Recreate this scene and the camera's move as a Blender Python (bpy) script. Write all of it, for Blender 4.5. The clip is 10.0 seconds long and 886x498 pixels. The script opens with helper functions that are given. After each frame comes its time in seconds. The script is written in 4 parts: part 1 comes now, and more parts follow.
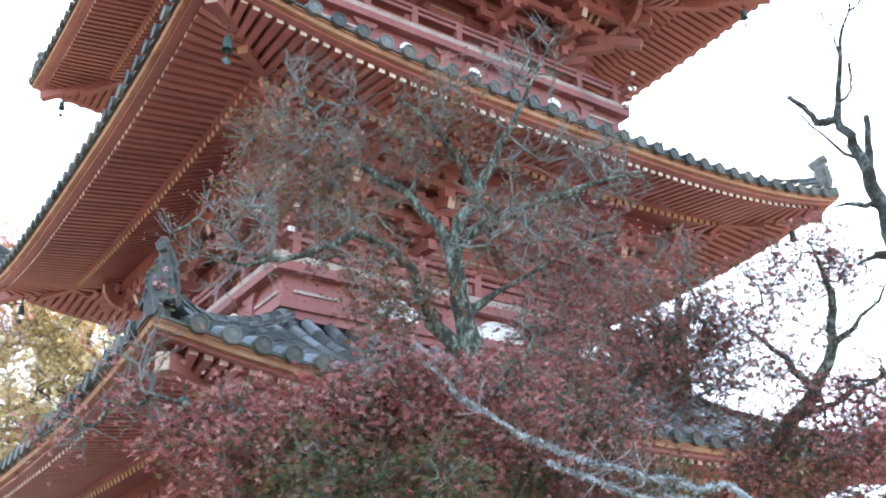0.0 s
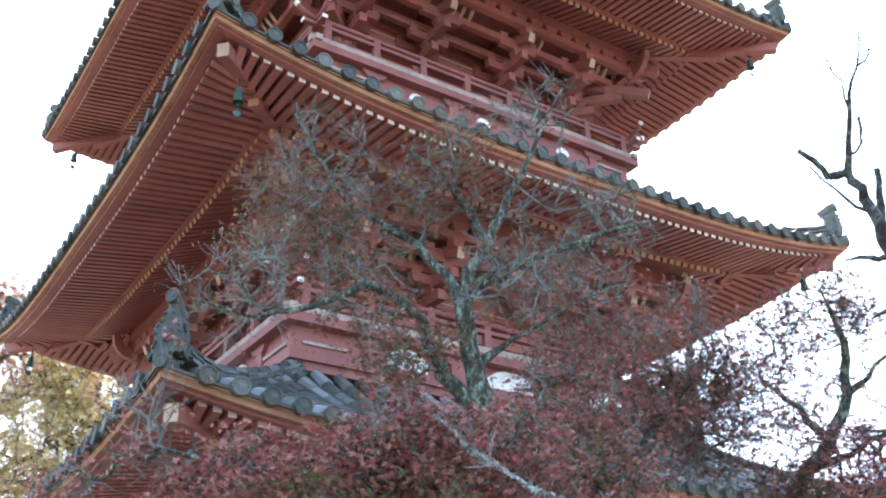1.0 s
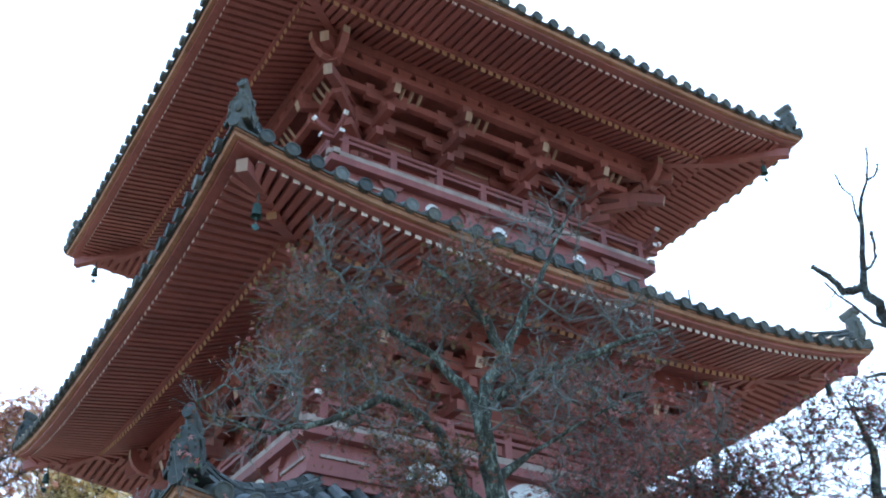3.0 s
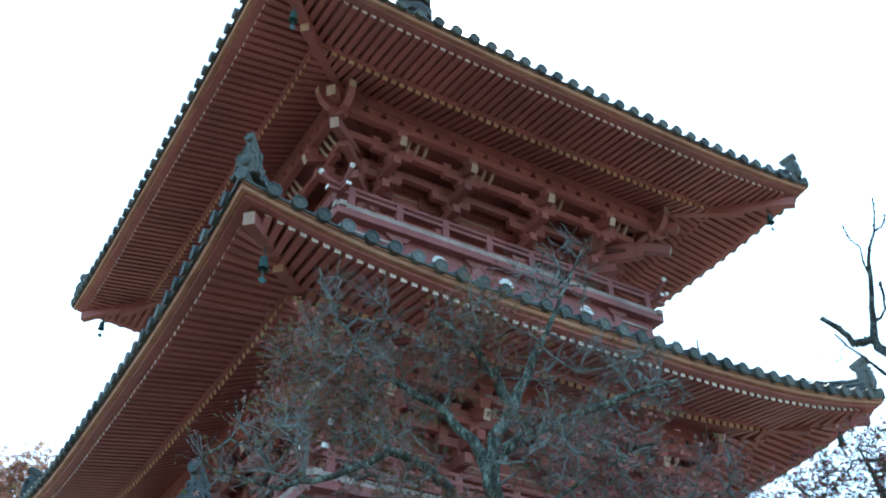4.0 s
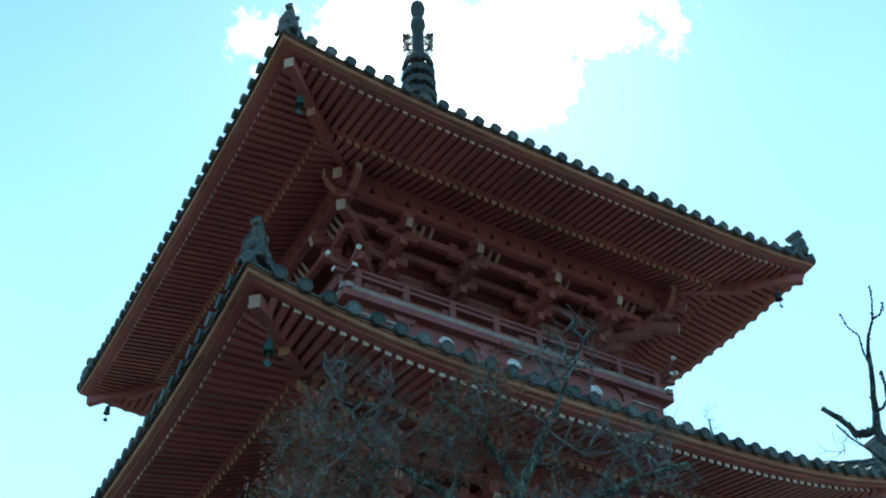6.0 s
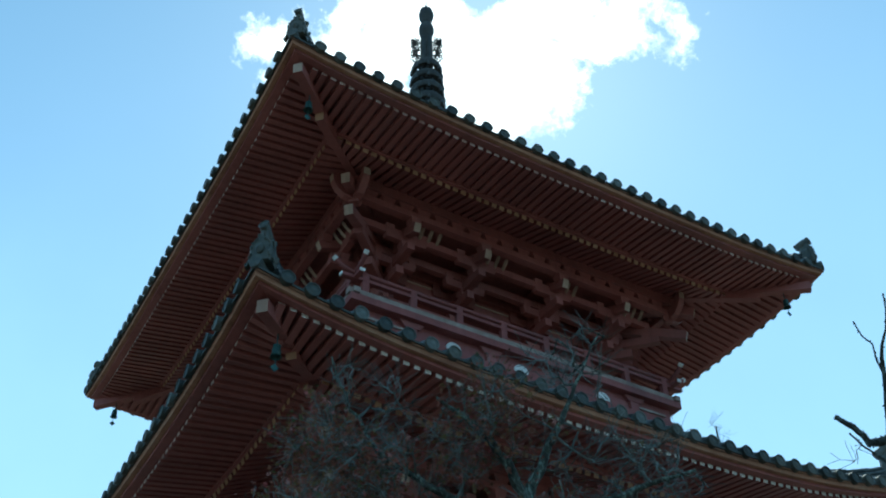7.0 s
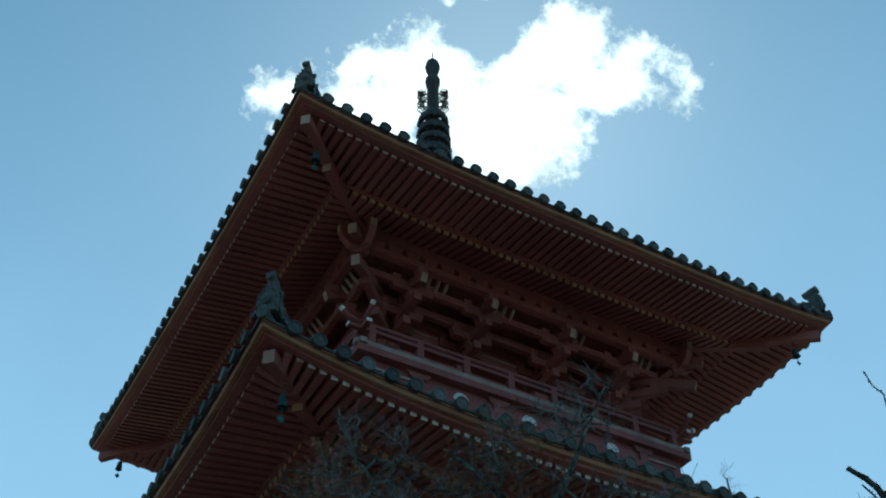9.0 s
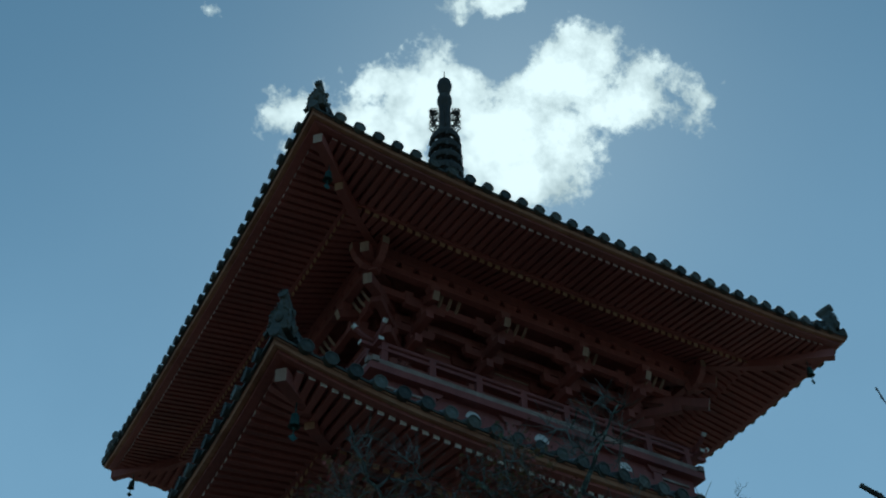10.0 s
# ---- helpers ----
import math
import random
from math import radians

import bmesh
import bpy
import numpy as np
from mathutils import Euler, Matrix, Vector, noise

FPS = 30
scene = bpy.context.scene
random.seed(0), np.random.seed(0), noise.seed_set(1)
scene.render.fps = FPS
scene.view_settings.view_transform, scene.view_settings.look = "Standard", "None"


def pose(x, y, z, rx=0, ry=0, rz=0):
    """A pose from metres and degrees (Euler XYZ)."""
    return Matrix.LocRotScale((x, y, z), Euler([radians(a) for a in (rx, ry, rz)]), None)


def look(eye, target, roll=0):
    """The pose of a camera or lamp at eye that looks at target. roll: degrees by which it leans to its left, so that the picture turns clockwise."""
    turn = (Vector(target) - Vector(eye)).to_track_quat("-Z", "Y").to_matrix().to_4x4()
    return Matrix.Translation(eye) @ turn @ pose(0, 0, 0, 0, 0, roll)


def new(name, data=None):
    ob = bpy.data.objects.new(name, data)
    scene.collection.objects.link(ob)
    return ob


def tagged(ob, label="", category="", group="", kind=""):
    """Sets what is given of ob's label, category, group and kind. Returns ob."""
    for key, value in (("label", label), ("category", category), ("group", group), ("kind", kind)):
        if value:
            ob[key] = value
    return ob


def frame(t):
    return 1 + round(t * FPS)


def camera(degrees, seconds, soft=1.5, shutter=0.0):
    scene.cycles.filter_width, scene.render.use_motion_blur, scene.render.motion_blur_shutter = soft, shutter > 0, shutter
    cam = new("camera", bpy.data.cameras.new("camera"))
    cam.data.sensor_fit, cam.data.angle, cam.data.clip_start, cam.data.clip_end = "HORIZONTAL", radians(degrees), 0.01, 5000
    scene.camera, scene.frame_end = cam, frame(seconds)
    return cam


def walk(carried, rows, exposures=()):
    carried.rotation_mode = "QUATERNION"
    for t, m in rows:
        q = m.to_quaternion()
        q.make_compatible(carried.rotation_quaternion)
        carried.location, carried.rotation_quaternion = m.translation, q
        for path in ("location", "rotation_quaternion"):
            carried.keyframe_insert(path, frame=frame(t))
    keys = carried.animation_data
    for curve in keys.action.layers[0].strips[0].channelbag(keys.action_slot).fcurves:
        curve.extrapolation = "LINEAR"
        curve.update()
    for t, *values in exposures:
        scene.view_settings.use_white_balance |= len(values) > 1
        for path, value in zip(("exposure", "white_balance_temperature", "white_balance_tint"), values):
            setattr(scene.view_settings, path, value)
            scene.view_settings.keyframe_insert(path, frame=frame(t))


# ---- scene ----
# camera, standing at one spot in front of the pagoda's corner and tilting up
EYE = (-7.32, -12.53, 1.6)
cam = camera(47.58, 10.0, soft=2.0)


def aim(yaw, pitch, roll, sway, lift):
    """The view over the pagoda's middle, with the arms swaying to the right and lifting by centimetres."""
    a, b = radians(yaw), radians(pitch)
    way = Vector((-math.sin(a) * math.cos(b), math.cos(a) * math.cos(b), math.sin(b)))
    eye = Vector(EYE) + Vector((0.0085, -0.0053, 0)) * sway + Vector((0, 0, 0.01)) * lift
    return look(eye, Vector(EYE) + way * 13.5, roll)


PATH = [
    (0.0, -34.15, 24.40, -1.17, -0.81, -0.08),
    (0.5, -33.75, 25.95, -1.16, -1.20, 0.38),
    (1.0, -33.62, 27.25, -1.16, -1.04, 1.06),
    (1.5, -33.41, 29.15, -1.25, -0.81, 1.73),
    (2.0, -33.24, 30.49, -1.56, -0.50, 2.12),
    (2.5, -32.94, 31.93, -1.49, 0.41, 3.12),
    (4.0, -32.26, 36.43, -1.64, 0.43, 4.33),
    (4.5, -32.24, 37.60, -1.78, 1.40, 4.87),
    (5.0, -32.42, 38.78, -2.19, 2.56, 5.80),
    (5.5, -32.43, 40.48, -2.38, 3.49, 6.82),
    (7.0, -31.43, 41.35, -1.30, 2.39, 7.00),
    (7.5, -31.32, 40.94, -1.45, 2.00, 6.48),
    (8.0, -31.22, 41.44, -1.42, 2.02, 6.77),
    (8.5, -31.32, 42.96, -1.49, 2.61, 7.15),
    (9.0, -30.99, 44.19, -1.17, 2.41, 7.08),
    (9.5, -30.37, 45.15, -0.77, 2.63, 6.84),
    (10.0, -30.06, 45.24, -0.57, 2.76, 6.46),
]
EXPOSURE = [(0.0, 3.12, 7700, 22), (1.0, 2.83, 7300, 20), (2.5, 2.12, 6500, 14), (4.0, 2.05, 6150, 1), (4.5, 2.0, 5250, -15), (5.0, 1.88, 5000, -19), (5.5, 1.43, 5300, -17),
            (6.9, 0.45, 5500, -11), (7.5, 0.38, 5500, -11), (9.0, -0.1, 5600, -14), (10.0, -0.82, 5500, -13)]
walk(cam, [(t, aim(*a)) for t, *a in PATH], EXPOSURE)

# ---- world, sun ----
SUN_AZ, SUN_EL = 36.0, 51.0
world = bpy.data.worlds.new("sky")
scene.world = world
world.use_nodes = True


class Nodes:
    def __init__(self, tree):
        self.tree = tree
        tree.nodes.clear()

    def add(self, kind, **values):
        node = self.tree.nodes.new(kind)
        for key, value in values.items():
            if key in node.inputs:
                if isinstance(value, bpy.types.NodeSocket):
                    self.tree.links.new(value, node.inputs[key])
                else:
                    node.inputs[key].default_value = value
            else:
                setattr(node, key, value)
        return node

    def math(self, op, a, b=0.0, clamp=False):
        node = self.tree.nodes.new("ShaderNodeMath")
        node.operation, node.use_clamp = op, clamp
        for k, v in enumerate((a, b)):
            if isinstance(v, bpy.types.NodeSocket):
                self.tree.links.new(v, node.inputs[k])
            else:
                node.inputs[k].default_value = v
        return node.outputs[0]

    def link(self, a, b):
        self.tree.links.new(a, b)

    def mix(self, fac, a, b):
        node = self.tree.nodes.new("ShaderNodeMix")
        node.data_type = "RGBA"
        for k, v in ((0, fac), (6, a), (7, b)):
            if isinstance(v, bpy.types.NodeSocket):
                self.tree.links.new(v, node.inputs[k])
            else:
                node.inputs[k].default_value = v
        return node.outputs[2]

    def ramp(self, fac, stops):
        node = self.tree.nodes.new("ShaderNodeValToRGB")
        el = node.color_ramp.elements
        while len(el) < len(stops):
            el.new(0.5)
        for e, (p, c) in zip(el, stops):
            e.position, e.color = p, (c if len(c) == 4 else (*c, 1))
        self.tree.links.new(fac, node.inputs[0])
        return node.outputs[0]


def direction(az, el):
    a, b = radians(az), radians(el)
    return Vector((math.sin(a) * math.cos(b), math.cos(a) * math.cos(b), math.sin(b)))


wn = Nodes(world.node_tree)
sky = wn.add("ShaderNodeTexSky", sky_type="NISHITA", sun_disc=False, sun_elevation=radians(SUN_EL),
             sun_rotation=radians(SUN_AZ), altitude=100.0, air_density=1.0, dust_density=0.5, ozone_density=3.0)
way = wn.add("ShaderNodeTexCoord").outputs["Generated"]
# a lit cumulus in front of the sun: a few soft lobes on the sky, broken up by noise
mid = direction(35.3, 53.4)
east = Vector((mid.y, -mid.x, 0)).normalized()
north = mid.cross(east) * -1


def dot(v):
    node = wn.add("ShaderNodeVectorMath", operation="DOT_PRODUCT")
    wn.link(way, node.inputs[0])
    node.inputs[1].default_value = v
    return node.outputs["Value"]


depth = wn.math("MAXIMUM", dot(mid), 0.05)
cu, cv = wn.math("DIVIDE", dot(east), depth), wn.math("DIVIDE", dot(north), depth)
warp = wn.add("ShaderNodeTexNoise", Vector=way, Scale=11.0, Detail=10.0, Roughness=0.62)
fine = wn.add("ShaderNodeTexNoise", Vector=way, Scale=26.0, Detail=7.0, Roughness=0.65)


def lobe(u0, v0, ru, rv, top=1.0):
    du = wn.math("DIVIDE", wn.math("SUBTRACT", cu, u0), ru)
    dv = wn.math("DIVIDE", wn.math("SUBTRACT", cv, v0), rv)
    return wn.math("SUBTRACT", top, wn.math("SQRT", wn.math("ADD", wn.math("MULTIPLY", du, du), wn.math("MULTIPLY", dv, dv))))


field = None
for one in ((-0.062, 0.002, 0.075, 0.052), (0.007, -0.036, 0.105, 0.062), (0.062, 0.020, 0.066, 0.060), (0.125, -0.012, 0.060, 0.040),
            (-0.120, -0.030, 0.085, 0.045), (0.015, -0.078, 0.055, 0.032), (-0.128, 0.022, 0.045, 0.034, 0.75), (-0.190, 0.000, 0.060, 0.030, 0.7),
            (-0.002, 0.092, 0.045, 0.026, 0.7), (0.052, -0.040, 0.050, 0.038),
            (-0.277, 0.109, 0.034, 0.034, 0.12), (-0.1256, 0.075, 0.030, 0.022, 0.2), (0.198, -0.020, 0.026, 0.016, 0.2), (0.203, 0.026, 0.045, 0.026, 0.0)):
    field = lobe(*one) if field is None else wn.math("MAXIMUM", field, lobe(*one))
# a blue bay eaten into the upper edge
field = wn.math("SUBTRACT", field, wn.math("MULTIPLY", lobe(0.004, 0.050, 0.050, 0.036), 1.0, clamp=True))
rag = wn.math("ADD", wn.math("MULTIPLY", wn.math("SUBTRACT", warp.outputs["Fac"], 0.5), 2.9),
              wn.math("MULTIPLY", wn.math("SUBTRACT", fine.outputs["Fac"], 0.5), 2.1))
cloud = wn.math("MULTIPLY", wn.math("ADD", wn.math("ADD", field, rag), 0.10), 2.6, clamp=True)
cloud_light = wn.ramp(wn.math("ADD", wn.math("MULTIPLY", fine.outputs["Fac"], 1.3), wn.math("MULTIPLY", field, 0.4)),
                      [(0.45, (7.6, 8.0, 8.4)), (0.95, (17.5, 17.0, 17.0))])
# thin high haze evens the sky out; it is brightest below and round the sun
hazy = wn.mix(0.45, sky.outputs[0], (2.7, 4.8, 6.9, 1))
low = wn.math("MULTIPLY", wn.math("SUBTRACT", 0.84, dot((0, 0, 1))), 2.4, clamp=True)
low = wn.math("MULTIPLY", low, wn.math("MULTIPLY", wn.math("SUBTRACT", dot(direction(SUN_AZ, 25.0)), 0.60), 4.0, clamp=True))
veil = wn.add("ShaderNodeTexNoise", Vector=way, Scale=2.6, Detail=5.0, Roughness=0.55).outputs["Fac"]
low = wn.math("MULTIPLY", low, wn.math("ADD", 0.55, wn.math("MULTIPLY", veil, 0.9)))
hazy = wn.mix(wn.math("MULTIPLY", low, 0.75, clamp=True), hazy, (4.9, 7.0, 9.8, 1))
seen = wn.mix(cloud, hazy, cloud_light)
bg = wn.add("ShaderNodeBackground", Color=seen, Strength=0.10)
wn.link(bg.outputs[0], wn.add("ShaderNodeOutputWorld").inputs[0])

sun = new("sun", bpy.data.lights.new("sun", "SUN"))
sun.data.energy, sun.data.angle, sun.data.color = 1.4, radians(6), (1.0, 0.93, 0.82)
sun.matrix_world = look((0, 0, 0), -direction(SUN_AZ, SUN_EL)) @ Matrix.Identity(4)
sun.location = direction(SUN_AZ, SUN_EL) * 60


# ---- materials ----
def material(name, colors, rough=0.7, metal=0.0, scale=3.0, grain=40.0, bump=0.15, spread=0.0, island=0.0, stretch=(1, 1, 1), span=None):
    """colors: three base colours, from worn to fresh; variation at two scales, and from piece to piece."""
    m = bpy.data.materials.new(name)
    m.use_nodes = True
    n = Nodes(m.node_tree)
    tc = n.add("ShaderNodeTexCoord")
    where = n.add("ShaderNodeMapping", Vector=tc.outputs["Object"], Scale=stretch).outputs[0]
    big = n.add("ShaderNodeTexNoise", Vector=where, Scale=scale, Detail=5.0, Roughness=0.6).outputs["Fac"]
    small = n.add("ShaderNodeTexNoise", Vector=where, Scale=grain, Detail=4.0, Roughness=0.7).outputs["Fac"]
    f = n.math("ADD", n.math("MULTIPLY", big, 0.65), n.math("MULTIPLY", small, 0.35))
    if spread:
        rnd = n.add("ShaderNodeObjectInfo").outputs["Random"]
        f = n.math("ADD", f, n.math("MULTIPLY", n.math("SUBTRACT", rnd, 0.5), spread))
    if island:
        rnd = n.add("ShaderNodeNewGeometry").outputs["Random Per Island"]
        f = n.math("ADD", f, n.math("MULTIPLY", n.math("SUBTRACT", rnd, 0.5), island))
    slow = n.add("ShaderNodeTexNoise", Vector=n.add("ShaderNodeNewGeometry").outputs["Position"], Scale=0.9, Detail=6.0, Roughness=0.7).outputs["Fac"]
    streak = n.add("ShaderNodeTexNoise", Vector=n.add("ShaderNodeMapping", Vector=tc.outputs["Object"], Scale=(14, 14, 1.6)).outputs[0], Scale=1.0, Detail=3.0).outputs["Fac"]
    step = 0.36 / (len(colors) - 1) if not (spread or island) else 0.7 / (len(colors) - 1)
    start = 0.32 if not (spread or island) else 0.15
    if span:
        start, step = span[0], (span[1] - span[0]) / (len(colors) - 1)
    col = n.ramp(f, [(start + step * k, c) for k, c in enumerate(colors)])
    worn = n.math("ADD", n.math("MULTIPLY", slow, 0.9), n.math("MULTIPLY", streak, 0.5))
    shade = n.ramp(worn, [(0.45, (0.72, 0.72, 0.72)), (0.7, (1.0, 1.0, 1.0)), (0.95, (1.16, 1.16, 1.16))])
    mul = n.tree.nodes.new("ShaderNodeMix")
    mul.data_type, mul.blend_type = "RGBA", "MULTIPLY"
    mul.inputs[0].default_value = 1.0
    n.link(col, mul.inputs[6])
    n.link(shade, mul.inputs[7])
    col = mul.outputs[2]
    b = n.add("ShaderNodeBsdfPrincipled", Roughness=rough, Metallic=metal)
    n.link(col, b.inputs["Base Color"])
    if bump:
        bn = n.add("ShaderNodeBump", Strength=bump, Distance=0.01, Height=small)
        n.link(bn.outputs[0], b.inputs["Normal"])
        rr = n.math("ADD", n.math("MULTIPLY", small, 0.25), rough - 0.12)
        n.link(rr, b.inputs["Roughness"])
    n.link(b.outputs[0], n.add("ShaderNodeOutputMaterial").inputs[0])
    return m


# weathered red, also greyed in colour to stand in for glare haze
RED = material("weathered red lacquer", [(0.22, 0.098, 0.09), (0.33, 0.107, 0.09), (0.41, 0.155, 0.135)], 0.6, scale=1.2, spread=0.25)
# same lacquer as RED, lightened in colour to lift the shade between rafters
RED_BOARD = material("red board", [(0.24, 0.105, 0.096), (0.36, 0.125, 0.108), (0.44, 0.17, 0.15)], 0.65, scale=1.0)
PINK = material("faded pink lacquer", [(0.19, 0.072, 0.068), (0.27, 0.082, 0.075), (0.35, 0.13, 0.12)], 0.65, scale=1.5)
CREAM = material("cream painted end grain", [(0.36, 0.22, 0.155), (0.48, 0.33, 0.24), (0.58, 0.45, 0.35)], 0.7, scale=6.0, spread=0.5)
OCHRE = material("ochre painted end grain", [(0.34, 0.17, 0.09), (0.48, 0.28, 0.16), (0.58, 0.38, 0.24)], 0.7, scale=6.0, spread=0.6)
TIP = material("faded pinkish white paint", [(0.38, 0.24, 0.21), (0.52, 0.38, 0.34), (0.66, 0.55, 0.51)], 0.7, scale=6.0, spread=0.6)
WHITE = material("white paint", [(0.70, 0.66, 0.58), (0.8, 0.78, 0.74), (0.84, 0.83, 0.8)], 0.7, scale=5.0, spread=0.4)
PLASTER = material("white plaster", [(0.72, 0.71, 0.68), (0.8, 0.79, 0.77), (0.83, 0.83, 0.82)], 0.85, scale=2.0)
EDGE = material("weathered ochre board", [(0.23, 0.10, 0.065), (0.41, 0.20, 0.115), (0.50, 0.30, 0.195)], 0.75, scale=2.0, stretch=(1, 1, 6))
PALE = material("bleached timber", [(0.22, 0.16, 0.14), (0.36, 0.28, 0.24), (0.47, 0.39, 0.34)], 0.8, scale=3.0)
TILE = material("grey-green roof tile", [(0.022, 0.026, 0.022), (0.05, 0.056, 0.048), (0.10, 0.095, 0.07), (0.15, 0.165, 0.155)], 0.6, scale=9.0, bump=0.3, spread=0.5)
TILE_ROW = material("grey cover tile", [(0.03, 0.036, 0.034), (0.075, 0.085, 0.08), (0.17, 0.185, 0.185), (0.30, 0.32, 0.325)], 0.45, scale=3.0, bump=0.3, island=0.5)
RIDGE = material("dark stacked ridge tile", [(0.018, 0.022, 0.02), (0.045, 0.052, 0.048), (0.10, 0.11, 0.105), (0.20, 0.215, 0.215)], 0.6, scale=5.0, bump=0.4, island=0.6)
# pan colour holds painted shade: darkened so the gaps between cover rows look deep
PAN_SHADED = material("pan tile darkened as gap shade", [(0.02, 0.024, 0.023), (0.04, 0.048, 0.046), (0.07, 0.08, 0.078)], 0.6, scale=4.0, bump=0.3)
BRONZE = material("verdigris bronze", [(0.03, 0.06, 0.055), (0.06, 0.12, 0.11), (0.10, 0.20, 0.18)], 0.55, 0.6, scale=6.0)
DARK = material("dark cast iron", [(0.035, 0.034, 0.03), (0.065, 0.062, 0.055), (0.11, 0.105, 0.09)], 0.7, 0.2, scale=5.0)
STONE = material("granite", [(0.22, 0.21, 0.2), (0.3, 0.29, 0.27), (0.38, 0.37, 0.35)], 0.85, scale=2.0, bump=0.3)
GROUND = material("leaf-strewn earth", [(0.11, 0.085, 0.06), (0.19, 0.15, 0.105), (0.18, 0.155, 0.09)], 0.95, scale=0.4, grain=9.0, bump=0.5)
BARK = material("lichened bark", [(0.022, 0.022, 0.017), (0.06, 0.068, 0.05), (0.30, 0.37, 0.305)], 0.9, scale=26.0, grain=90.0, bump=1.0, span=(0.40, 0.62), stretch=(1, 1, 0.45))
TWIG = material("grey lichened twig", [(0.06, 0.06, 0.052), (0.15, 0.157, 0.14), (0.32, 0.345, 0.315)], 0.9, scale=8.0, bump=0.3, island=0.3)
DARK_BARK = material("dark bark", [(0.03, 0.03, 0.03), (0.07, 0.075, 0.07), (0.14, 0.17, 0.15)], 0.9, scale=9.0, bump=0.6)
BARE_BARK = material("dark lichen-spotted bark", [(0.03, 0.03, 0.028), (0.07, 0.08, 0.075), (0.22, 0.27, 0.26)], 0.9, scale=40.0, grain=160.0, bump=0.8, span=(0.42, 0.66))
LICHEN = material("white lichened bark", [(0.07, 0.07, 0.065), (0.26, 0.27, 0.26), (0.52, 0.54, 0.53)], 0.95, scale=25.0, bump=0.8)


DARK_TWIG = material("dark twig", [(0.04, 0.04, 0.04), (0.08, 0.08, 0.075), (0.15, 0.16, 0.15)], 0.9, scale=8.0, bump=0.3, island=0.3)


def leaf_material(name, colors, through_light=0.5):
    m = material(name, colors, 0.6, scale=1.6, grain=20.0, bump=0.0, island=0.9)
    b = [x for x in m.node_tree.nodes if x.type == "BSDF_PRINCIPLED"][0]
    n = m.node_tree
    col = b.inputs["Base Color"].links[0].from_socket
    tr = n.nodes.new("ShaderNodeBsdfTranslucent")
    n.links.new(col, tr.inputs[0])
    mx = n.nodes.new("ShaderNodeMixShader")
    mx.inputs[0].default_value = through_light
    n.links.new(b.outputs[0], mx.inputs[1])
    n.links.new(tr.outputs[0], mx.inputs[2])
    out = [x for x in n.nodes if x.type == "OUTPUT_MATERIAL"][0]
    n.links.new(mx.outputs[0], out.inputs[0])
    return m


# range of reds widened; the palest stop paints in highlights on the foliage
LEAF_RED = leaf_material("red maple leaf", [(0.12, 0.045, 0.035), (0.42, 0.095, 0.085), (0.52, 0.17, 0.16), (0.66, 0.32, 0.28)])
LEAF_BROWN = leaf_material("dull maple leaf", [(0.10, 0.055, 0.03), (0.24, 0.075, 0.045), (0.34, 0.12, 0.08), (0.20, 0.14, 0.05)])
LEAF_GREEN = leaf_material("green maple leaf", [(0.05, 0.08, 0.035), (0.10, 0.14, 0.05), (0.18, 0.18, 0.07), (0.34, 0.15, 0.10)])
LEAF_DARK = leaf_material("dark red maple leaf", [(0.06, 0.025, 0.028), (0.22, 0.055, 0.06), (0.38, 0.11, 0.11), (0.18, 0.15, 0.08)])
LEAF_PINK = leaf_material("pinkish autumn leaf", [(0.25, 0.10, 0.07), (0.42, 0.18, 0.13), (0.5, 0.26, 0.18), (0.42, 0.28, 0.12)])
# sunlight put into the colour: leaves lightened and let more light through
LEAF_YELLOW = leaf_material("yellow autumn leaf", [(0.46, 0.34, 0.14), (0.72, 0.58, 0.26), (0.82, 0.75, 0.46), (0.66, 0.48, 0.30)], 0.62)


